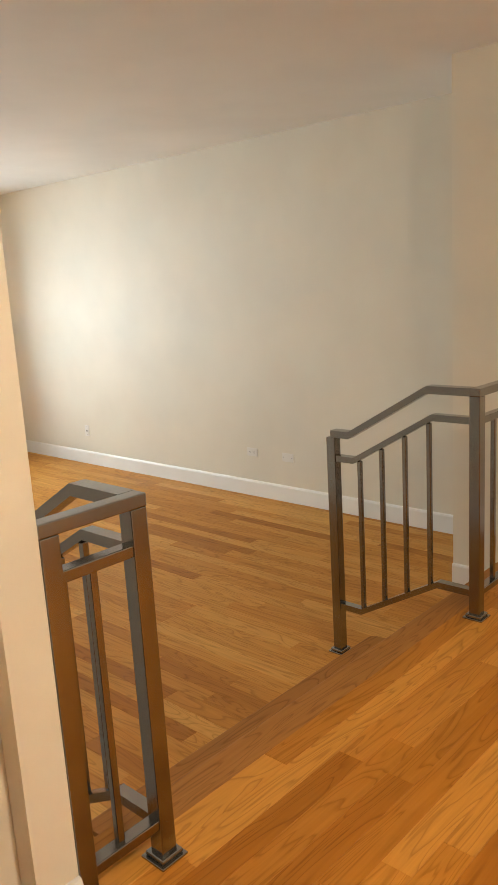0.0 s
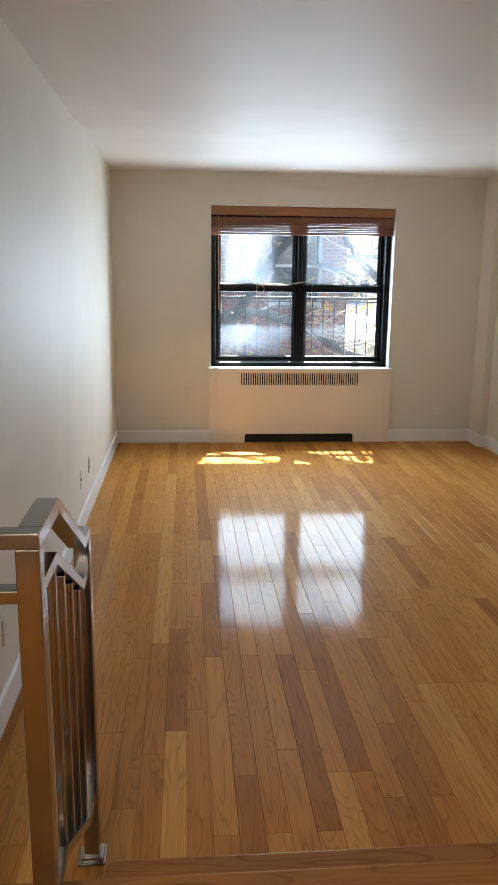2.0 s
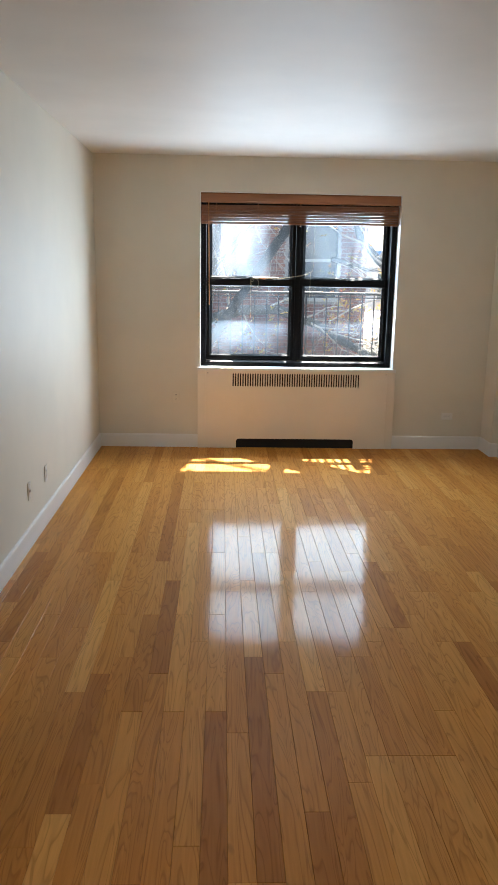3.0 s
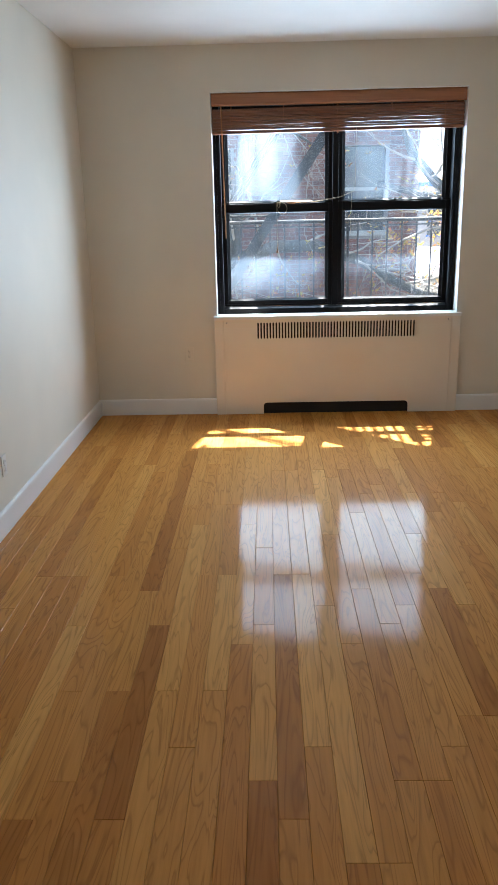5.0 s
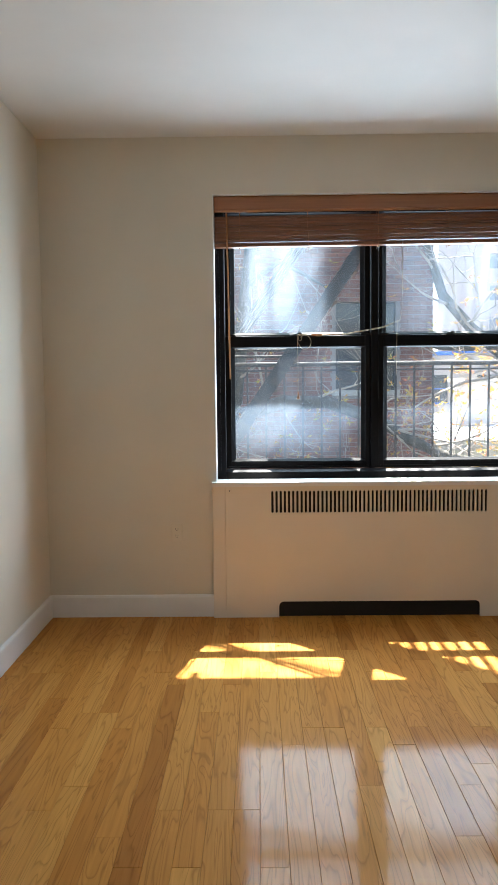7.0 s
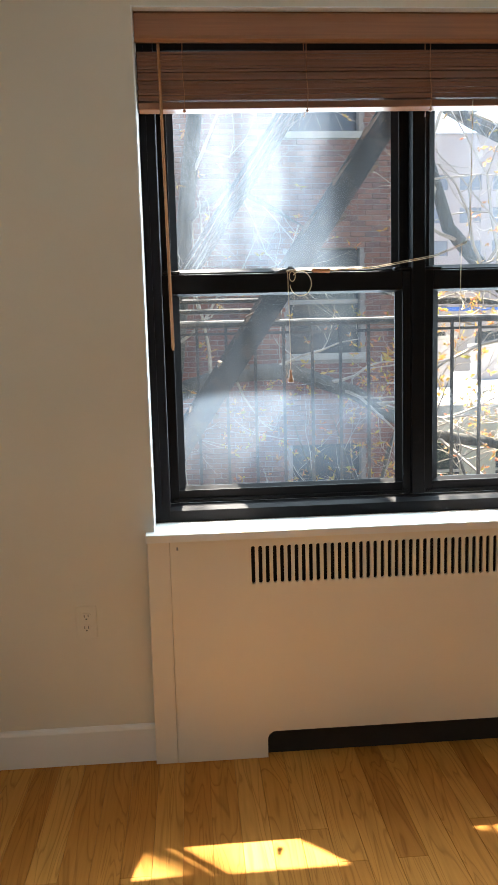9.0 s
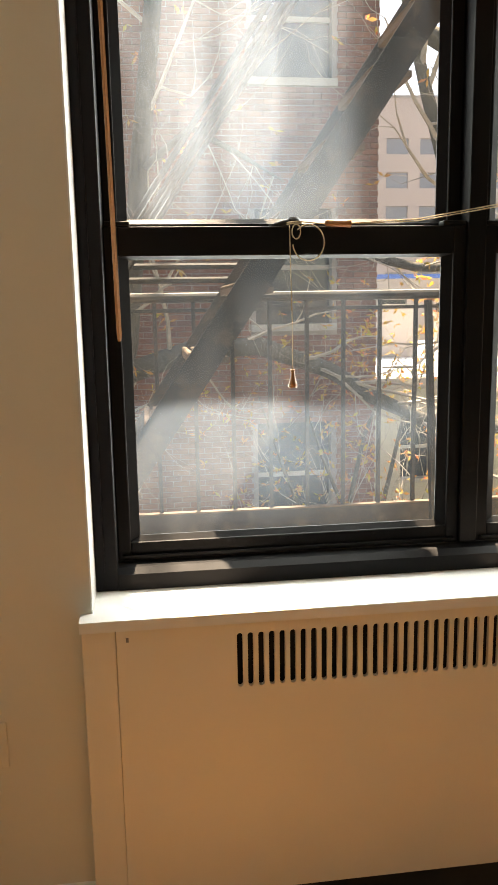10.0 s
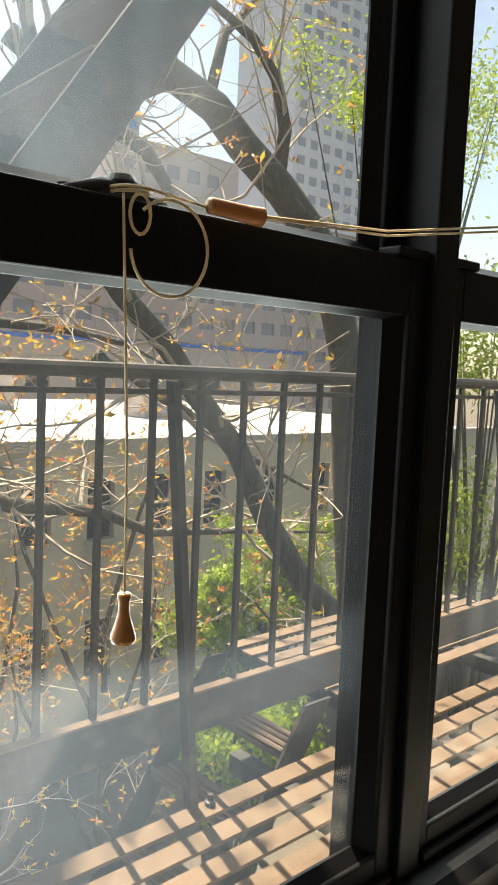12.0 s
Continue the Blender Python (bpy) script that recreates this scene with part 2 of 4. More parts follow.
    nt.links.new(pane.outputs[0], both.inputs[1])
    nt.links.new(dust.outputs[0], both.inputs[2])
    nt.links.new(both.outputs[0], nt.nodes["Material Output"].inputs["Surface"])
    return m


WALL = paint("wall_paint", (0.71, 0.66, 0.56), 0.6)
CEIL = paint("ceiling_paint", (0.78, 0.76, 0.73), 0.62)
TRIM = paint("trim_paint", (0.80, 0.79, 0.77), 0.35, 0.06, 90)
SILL = paint("sill_paint", (0.78, 0.77, 0.75), 0.72, 0.06, 90)
COVER = paint("cover_paint", (0.78, 0.71, 0.61), 0.42, 0.05, 90)
OAK = varnished_oak("oak_strip", ((0.40, 0.155, 0.029), (0.57, 0.250, 0.052), (0.51, 0.214, 0.043), (0.62, 0.290, 0.066), (0.56, 0.248, 0.052), (0.68, 0.345, 0.088), (0.52, 0.220, 0.044)), 0.09)
OAK_UP = varnished_oak("oak_landing", ((0.39, 0.138, 0.018), (0.53, 0.210, 0.032), (0.60, 0.252, 0.043), (0.67, 0.300, 0.058), (0.48, 0.180, 0.026)), 0.13)
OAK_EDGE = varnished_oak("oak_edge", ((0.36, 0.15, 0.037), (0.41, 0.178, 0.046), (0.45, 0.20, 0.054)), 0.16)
STEEL = metal_brushed("brushed_steel", (0.31, 0.30, 0.29), 0.20)
BRONZE = worn_paint("bronze_window", (0.005, 0.005, 0.006), (0.03, 0.03, 0.03), 0.45)
BRONZE.node_tree.nodes["Principled BSDF"].inputs["Specular IOR Level"].default_value = 0.12
BLACK = worn_paint("black_plastic", (0.01, 0.01, 0.011), (0.05, 0.05, 0.05), 0.35)
# near-black, in place of the shade inside the radiator cover
DARK = plain("cover_inside_shade", (0.02, 0.018, 0.016), 0.9)
FIN = metal_brushed("radiator_fins", (0.25, 0.25, 0.26), 0.5)
BLIND = wood_slat("blind_wood", (0.22, 0.08, 0.03))
BLIND_FRONT = wood_slat("valance_wood", (0.36, 0.145, 0.055))
TOGGLE = wood_slat("turned_wood", (0.42, 0.17, 0.05))
CORD = plain("cotton_cord", (0.62, 0.52, 0.36), 0.9, 60)
PLATE = paint("outlet_plastic", (0.74, 0.72, 0.68), 0.3, 0.02, 60)
HOLE = plain("socket_holes", (0.03, 0.03, 0.03), 0.7)
# glow of the unseen hall lamp
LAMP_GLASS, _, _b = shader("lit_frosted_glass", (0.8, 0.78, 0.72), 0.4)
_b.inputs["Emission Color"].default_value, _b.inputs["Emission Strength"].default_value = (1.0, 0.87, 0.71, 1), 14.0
PANE = dusty_glass("dusty_pane")
IRON = worn_paint("escape_iron", (0.03, 0.028, 0.026), (0.16, 0.12, 0.09), 0.5, 0.5)
SLAT = plain("escape_slat", (0.16, 0.105, 0.068), 0.75, 5, 0.3)
BRICK = brickwork("red_brick")
BRICK_PIECE = fired_brick("fired_brick", ((0.30, 0.115, 0.065), (0.22, 0.08, 0.05), (0.34, 0.14, 0.08), (0.26, 0.095, 0.06), (0.17, 0.07, 0.05)))
MORTAR = plain("lime_mortar", (0.27, 0.23, 0.20), 0.95, 4)
STONE = plain("limestone", (0.42, 0.39, 0.33), 0.85, 2)
STUCCO = plain("cream_stucco", (0.52, 0.47, 0.36), 0.9, 0.8, 0.18)
ROOF = plain("white_roof", (0.75, 0.74, 0.72), 0.7, 0.5, 0.12)
GLASS_FAR, _, _b = shader("far_window", (0.03, 0.035, 0.04), 0.08)
# far window tones paled to carry the haze of distance
GLASS_HAZE, _, _b = shader("far_hazed_window", (0.22, 0.22, 0.25), 0.2)
GLASS_HAZE_TOWER, _, _b = shader("hazed_tower_window", (0.36, 0.39, 0.44), 0.25)
GLASS_BLUE, _, _b = shader("blue_tower_glass", (0.05, 0.15, 0.33), 0.15)
# pale facade, its colour lightened further for distance haze
PALE = plain("pale_hazed_panels", (0.66, 0.68, 0.72), 0.8, 0.1, 0.08)
CONC = plain("far_concrete", (0.38, 0.34, 0.32), 0.85, 0.15, 0.12)
PINK = plain("far_brick", (0.46, 0.38, 0.35), 0.85, 0.2, 0.12)
BLUE = plain("blue_cladding", (0.08, 0.20, 0.42), 0.35, 0.1, 0.12)
TARP = plain("blue_canopy", (0.04, 0.13, 0.45), 0.5, 1.0)
SOIL = plain("yard_ground", (0.12, 0.10, 0.08), 0.95, 0.6, 0.35)
BARK = bark_material("bark")
# bark colour lifted so the twigs look struck by sun
TWIG = plain("sunlit_twig_bark", (0.44, 0.37, 0.29), 0.8, 8, 0.35)
LEAF_RED = leaf_material("young_leaves", ((0.62, 0.24, 0.07), (0.60, 0.38, 0.07), (0.46, 0.40, 0.06), (0.66, 0.18, 0.08), (0.58, 0.42, 0.09)))
LEAF_GREEN = leaf_material("spring_green_leaves", ((0.16, 0.26, 0.02), (0.30, 0.40, 0.03), (0.22, 0.32, 0.025), (0.38, 0.46, 0.05)))

# ---- mesh helpers ----


def box(bm, x0, y0, z0, x1, y1, z1, bevel=0.0, segments=2):
    made = bmesh.ops.create_cube(bm, size=1.0, matrix=Matrix.Translation(((x0 + x1) / 2, (y0 + y1) / 2, (z0 + z1) / 2)) @ Matrix.Diagonal((x1 - x0, y1 - y0, z1 - z0, 1)))
    if bevel:
        edges = list({e for v in made["verts"] for e in v.link_edges})
        bmesh.ops.bevel(bm, geom=edges, offset=bevel, segments=segments, affect="EDGES", profile=0.5)
    return bm


def prism(bm, points, place, depth):
    """A flat outline (u, v), pushed through by depth along w; place(u, v, w) gives the point."""
    lo = [bm.verts.new(place(u, v, 0.0)) for u, v in points]
    hi = [bm.verts.new(place(u, v, depth)) for u, v in points]
    bm.faces.new(lo[::-1])
    bm.faces.new(hi)
    for i in range(len(points)):
        j = (i + 1) % len(points)
        bm.faces.new((lo[i], lo[j], hi[j], hi[i]))
    bmesh.ops.recalc_face_normals(bm, faces=bm.faces)
    return bm


def tube(bm, points, radii, sides=8, cap=True):
    """A round limb or cord along points."""
    rings = []
    pts = [Vector(p) for p in points]
    for i, p in enumerate(pts):
        d = (pts[min(i + 1, len(pts) - 1)] - pts[max(i - 1, 0)]).normalized()
        side = d.cross(Vector((0.13, 0.31, 0.94)))
        side = side.normalized() if side.length > 1e-4 else Vector((1, 0, 0))
        up = side.cross(d)
        r = radii[i] if isinstance(radii, (list, tuple)) else radii
        rings.append([bm.verts.new(p + (side * math.cos(a) + up * math.sin(a)) * r) for a in (2 * math.pi * k / sides for k in range(sides))])
    for a, b in zip(rings, rings[1:]):
        for k in range(sides):
            bm.faces.new((a[k], a[(k + 1) % sides], b[(k + 1) % sides], b[k]))
    if cap:
        bm.faces.new(rings[0][::-1])
        bm.faces.new(rings[-1])
    return bm


def lathe(bm, profile, x, y, sides=20):
    """A turned body round the upright axis at x, y; profile of (radius, z)."""
    rings = [[bm.verts.new((x + r * math.cos(a), y + r * math.sin(a), z)) for a in (2 * math.pi * k / sides for k in range(sides))] for r, z in profile]
    for a, b in zip(rings, rings[1:]):
        for k in range(sides):
            bm.faces.new((a[k], a[(k + 1) % sides], b[(k + 1) % sides], b[k]))
    bm.faces.new(rings[0][::-1])
    bm.faces.new(rings[-1])
    bmesh.ops.recalc_face_normals(bm, faces=bm.faces)
    return bm


def mesh_of(name, bm, material, smooth=False):
    me = bpy.data.meshes.new(name)
    bm.to_mesh(me)
    bm.free()
    if material:
        me.materials.append(material)
    if smooth:
        for p in me.polygons:
            p.use_smooth = True
    return me


def part(name, bm, material, parent=None, label="", smooth=False):
    ob = new(name, mesh_of(name, bm, material, smooth))
    if parent is not None:
        ob.parent = parent
    return tagged(ob, label)


def slab(name, x0, y0, z0, x1, y1, z1, material, parent=None, label="", bevel=0.0):
    return part(name, box(bmesh.new(), x0, y0, z0, x1, y1, z1, bevel), material, parent, label)


def holder(name, place, label, category, group="", kind=""):
    ob = new(name)
    ob.location = place
    ob.empty_display_size = 0.1
    return tagged(ob, label, category, group, kind)


def under(parent):
    """Parts are written in world places: take off the parent's own."""
    bpy.context.view_layer.update()
    inv = parent.matrix_world.inverted()
    for c in parent.children:
        c.matrix_parent_inverse = inv
    return parent


# ---- the room's shell ----
XR, ZC, LAND, STEP = 3.955, 2.80, 0.36, 0.18
WX0, WX1, WZ0, WZ1 = 1.005, 2.935, 0.785, 2.475
LEDGE = -6.585

wall_window = holder("wall_window", (0, 0, 0), "beige painted wall round the wide window", "wall", kind="structure")
for n, (a, b, c, d) in enumerate(((-0.2, -0.3, WX0, ZC + 0.1), (WX1, -0.3, XR + 0.2, ZC + 0.1), (WX0, WZ1, WX1, ZC + 0.1), (WX0, -0.3, WX1, WZ0))):
    slab("wall_section", a, 0.0, b, c, 0.30, d, WALL, wall_window)
tagged(slab("wall_left", -0.2, -6.58, -0.3, 0.0, 0.0, ZC + 0.1, WALL), "beige painted side wall with outlets", "wall", kind="structure")
tagged(slab("wall_right", XR, -6.12, -0.3, XR + 0.2, 0.0, ZC + 0.1, WALL), "long plain beige painted wall", "wall", kind="structure")
tagged(slab("wall_chase", 3.88, -0.32, 0.0, XR, 0.0, ZC, WALL), "narrow beige pipe chase in the corner", "wall", kind="structure")
tagged(slab("wall_closet", 3.17, -9.4, -0.3, XR + 0.2, -6.12, ZC + 0.1, WALL), "beige wall block beside the landing", "wall", kind="structure")
tagged(slab("wall_hall", -2.7, -6.72, -0.3, 0.085, -6.58, ZC + 0.1, WALL), "beige hall wall behind the landing", "wall", kind="structure")
tagged(slab("wall_pier", 0.085, -6.785, -0.3, 0.188, -6.58, ZC, WALL), "painted wall end beside the metal railing", "wall", kind="structure")
tagged(slab("wall_south", -2.7, -9.6, -0.3, XR + 0.2, -9.4, ZC + 0.1, WALL), "plain beige wall closing the hall", "wall", kind="structure")
tagged(slab("wall_west", -2.9, -9.6, -0.3, -2.7, -6.58, ZC + 0.1, WALL), "plain beige end wall of the hall", "wall", kind="structure")
tagged(slab("ceiling", -2.9, -9.6, ZC, XR + 0.2, 0.0, ZC + 0.25, CEIL), "white painted ceiling", "ceiling", kind="structure")


def skirting(name, points, z, label):
    """A painted board along a run of floor points, with an eased top edge. The room lies to the left of the run."""
    for (ax, ay), (bx, by) in zip(points, points[1:]):
        d = Vector((bx - ax, by - ay, 0))
        n = Vector((-d.y, d.x, 0)).normalized()
        o = Vector((ax, ay, z))
        bm = prism(bmesh.new(), ((0, 0), (0.016, 0), (0.016, 0.118), (0.011, 0.129), (0.004, 0.132), (0, 0.132)), lambda u, v, w: o + n * u + Vector((0, 0, v)) + d * w, 1.0)
        tagged(part(name, bm, TRIM), label, "baseboard", kind="structure")


skirting("baseboard", ((0.985, 0.0), (0.0, 0.0)), 0.0, "white painted baseboard under the window wall")
skirting("baseboard", ((0.0, -0.016), (0.0, LEDGE)), 0.0, "white painted baseboard along the side wall")
skirting("baseboard", ((3.864, 0.0), (2.955, 0.0)), 0.0, "white painted baseboard under the window wall")
skirting("baseboard", ((3.88, -0.336), (3.88, 0.0)), 0.0, "white painted baseboard round the pipe chase")
skirting("baseboard", ((3.939, -0.32), (3.88, -0.32)), 0.0, "white painted baseboard round the pipe chase")
skirting("baseboard", ((XR, -6.12), (XR, -0.32)), 0.0, "white painted baseboard along the long wall")
skirting("baseboard", ((3.17, LEDGE), (3.17, -6.12)), 0.0, "white painted baseboard on the wall corner")
skirting("baseboard", ((3.17, -9.4), (3.17, -6.60)), LAND, "white painted baseboard of the landing")
skirting("baseboard", ((0.085, -6.72), (-2.7, -6.72)), LAND, "white painted baseboard of the hall")
skirting("baseboard", ((0.188, -6.785), (0.085, -6.785)), LAND, "white painted baseboard on the wall end")

# ---- window: dark bronze twin double-hung unit ----
window = holder("window_1", (1.97, 0.2, 0.8), "black-framed twin sash window with dusty panes", "window", kind="structure")
FY = 0.131
for x0, x1 in ((1.005, 1.062), (1.945, 1.992), (2.878, 2.935)):
    slab("window_frame", x0, 0.178 if 1.5 < x0 < 2.5 else FY, 0.868 if 1.5 < x0 < 2.5 else 0.81, x1, 0.293, WZ1, BRONZE, window, bevel=0.003)
    slab("storm_track", x0 + 0.004, 0.2935, 0.81, x1 - 0.004, 0.300 if 1.5 < x0 < 2.5 else 0.345, WZ1, BRONZE, window)
    if x0 < 1.5 or x0 > 2.5:
        x = x0 + 0.012 if x0 < 1.5 else x1 - 0.027
        slab("frame_stop", x, FY - 0.008, 0.86, x + 0.015, FY, WZ1, BRONZE, window)
slab("window_frame", 1.062, 0.16, 2.40, 2.878, 0.285, WZ1, BRONZE, window, bevel=0.003)
bm = prism(bmesh.new(), ((FY, 0.81), (0.29, 0.81), (0.29, 0.85), (0.185, 0.865), (FY + 0.02, 0.862), (FY, 0.85)), lambda u, v, w: Vector((1.062 + w, u, v)), 1.816)
part("window_frame", bm, BRONZE, window)
for x0, x1 in ((1.062, 1.945), (1.992, 2.878)):
    for low in (True, False):
        y0, y1, z0, z1 = (0.190, 0.228, 0.866, 1.674) if low else (0.236, 0.272, 1.640, 2.40)
        gx0, gx1, gz0, gz1 = x0 + 0.033, x1 - 0.033, (0.912 if low else 1.685), (1.606 if low else 2.36)
        sash = part("sash", bmesh.new(), BRONZE, window)
        bm = bmesh.new()
        box(bm, x0, y0, z0, gx0, y1, z1, 0.003)
        box(bm, gx1, y0, z0, x1, y1, z1, 0.003)
        box(bm, gx0, y0, z0, gx1, y1, gz0, 0.003)
        box(bm, gx0, y0, gz1, gx1, y1, z1, 0.003)
        bm.to_mesh(sash.data)
        bm.free()
        # sloping beads carry the glass at the bottom of a deep rebate
        bm = bmesh.new()
        for edge, inner in ((gx0, gx0 + 0.023), (gx1, gx1 - 0.023)):
            prism(bm, ((edge, y0 + 0.007), (inner, y0 + 0.022), (inner, y0 + 0.0255), (edge, y0 + 0.0255)), lambda u, v, w: Vector((u, v, gz0 + w)), gz1 - gz0)
        for edge, inner in ((gz0, gz0 + 0.012), (gz1, gz1 - 0.006)):
            prism(bm, ((edge, y0 + 0.007), (inner, y0 + 0.022), (inner, y0 + 0.0255), (edge, y0 + 0.0255)), lambda u, v, w: Vector((gx0 + 0.001 + w, v, u)), gx1 - gx0 - 0.002)
        part("glazing_bead", bm, BRONZE, sash)
        pane = slab("pane", gx0 + 0.004, y0 + 0.026, gz0 + 0.004, gx1 - 0.004, y0 + 0.030, gz1 - 0.004, PANE, sash, "dusty streaked glass pane")
        pane.visible_shadow = False
        if low:
            slab("sash_lift", x0 + 0.012, y0 - 0.012, z0 + 0.006, x1 - 0.012, y0, z0 + 0.016, BRONZE, sash, bevel=0.002)
            for q in (x0 + 0.002, x1 - 0.062):
                slab("sash_clip", q, y0 - 0.004, z1, q + 0.06, y0 + 0.03, z1 + 0.012, BRONZE, sash, bevel=0.003)
under(window)


def sash_lock(x):
    """Cam lock on the meeting rail: oval base, round boss, swept lever."""
    lock = holder("sash_lock", (x, 0.21, 1.674), "black cam lock on the window's meeting rail", "window lock")
    bm = bmesh.new()
    prism(bm, [(x + 0.055 * math.cos(a), 0.211 + 0.016 * math.sin(a)) for a in (2 * math.pi * k / 20 for k in range(20))], lambda u, v, w: Vector((u, v, 1.674 + w)), 0.006)
    part("base", bm, BLACK, lock)
    part("boss", lathe(bmesh.new(), ((0.016, 1.679), (0.016, 1.690), (0.012, 1.696)), x + 0.005, 0.210), BLACK, lock)
    part("lever", tube(bmesh.new(), ((x + 0.005, 0.210, 1.684), (x - 0.02, 0.203, 1.682), (x - 0.055, 0.200, 1.672)), (0.010, 0.008, 0.005)), BLACK, lock, smooth=True)
    return under(lock)


for x in (1.51, 2.44):
    sash_lock(x)

# deep painted sill over the radiator
tagged(part("window_sill", prism(bmesh.new(), ((0.982, -0.055), (2.958, -0.055), (2.958, -0.0015), (WX1, -0.0015), (WX1, FY), (WX0, FY), (WX0, -0.0015), (0.982, -0.0015)), lambda u, v, w: Vector((u, v, WZ0 + w)), 0.025), SILL), "white painted window sill in bright sun", "window sill", kind="structure")

# white returns of the opening
window_trim = holder("window_trim", (1.97, 0.06, 2.47), "white painted returns round the window opening", "trim", kind="structure")
slab("return", WX0, -0.002, 0.81, WX0 + 0.004, FY, WZ1 - 0.004, TRIM, window_trim)
slab("return", WX1 - 0.004, -0.002, 0.81, WX1, FY, WZ1 - 0.004, TRIM, window_trim)
slab("return", WX0, -0.002, WZ1 - 0.004, WX1, FY, WZ1, TRIM, window_trim)
under(window_trim)

# ---- radiator cover ----


def capsule(cx, z0, z1, r, n=5):
    top = [(cx + r * math.cos(a), z1 - r + r * math.sin(a)) for a in (math.pi * k / n for k in range(n + 1))]
    return top + [(cx - r * math.cos(a), z0 + r - r * math.sin(a)) for a in (math.pi * k / n for k in range(n + 1))]


def radiator_cover():
    cover = holder("radiator_cover", (1.97, -0.03, 0.0), "cream painted metal radiator cover with slotted grille", "radiator cover")
    y, back = -0.045, 0.012
    slab("side_strip", 0.985, y + 0.003, 0.0, 1.0598, -0.001, WZ0, COVER, cover, bevel=0.002)
    slab("side_strip", 2.8822, y + 0.003, 0.0, 2.955, -0.001, WZ0, COVER, cover, bevel=0.002)
    x0, x1, pitch, n = 1.3247, 2.5991, 0.02451, 52
    bm = bmesh.new()

    def quad(u0, v0, u1, v1):
        bm.faces.new([bm.verts.new((u, y, v)) for u, v in ((u0, v0), (u1, v0), (u1, v1), (u0, v1))])

    quad(1.0605, 0.60, x0, WZ0)
    quad(x1, 0.60, 2.8815, WZ0)
    quad(x0, 0.775, x1, WZ0)
    quad(x0, 0.60, x1, 0.612)
    for k in range(n):
        c = x0 + pitch * (k + 0.5)
        hole = capsule(c, 0.627, 0.758, 0.0066)
        a, b, lo, hi = c - pitch / 2, c + pitch / 2, 0.612, 0.775
        half = len(hole) // 2
        rim = [(b + (a - b) * i / (half - 1), hi) for i in range(half)] + [(a + (b - a) * i / (half - 1), lo) for i in range(half)]
        inner = [bm.verts.new((u, y, v)) for u, v in hole]
        deep = [bm.verts.new((u, y + back, v)) for u, v in hole]
        outer = [bm.verts.new((u, y, v)) for u, v in rim]
        for i in range(len(hole)):
            j = (i + 1) % len(hole)
            bm.faces.new((outer[i], outer[j], inner[j], inner[i]))
            bm.faces.new((inner[i], inner[j], deep[j], deep[i]))
    bmesh.ops.recalc_face_normals(bm, faces=bm.faces)
    part("grille", bm, COVER, cover, "row of upright rounded slots")
    r, kx0, kx1, kz = 0.03, 1.372, 2.561, 0.097
    arc = [(kx0 + r - r * math.cos(a), kz - r + r * math.sin(a)) for a in (math.pi / 2 * k / 6 for k in range(7))]
    arc += [(kx1 - r + r * math.sin(a), kz - r + r * math.cos(a)) for a in (math.pi / 2 * k / 6 for k in range(7))]
    bm = prism(bmesh.new(), [(1.0605, 0.002), (kx0, 0.002)] + arc + [(kx1, 0.002), (2.8815, 0.002), (2.8815, 0.60), (1.0605, 0.60)], lambda u, v, w: Vector((u, y + w, v)), 0.012)
    part("front_panel", bm, COVER, cover)
    # dark sheet stands in for the unlit depth behind slots and opening
    slab("inner_shade_back", 1.0605, -0.012, 0.0, 2.8815, -0.0015, WZ0 - 0.01, DARK, cover)
    slab("convector", 1.40, -0.030, 0.10, 2.53, -0.0125, 0.17, FIN, cover)
    for q in (1.085, 2.86):
        slab("screw", q - 0.003, y - 0.002, 0.755, q + 0.003, y + 0.001, 0.765, FIN, cover)
    return under(cover)


radiator_cover()

# ---- wooden blind, drawn up ----


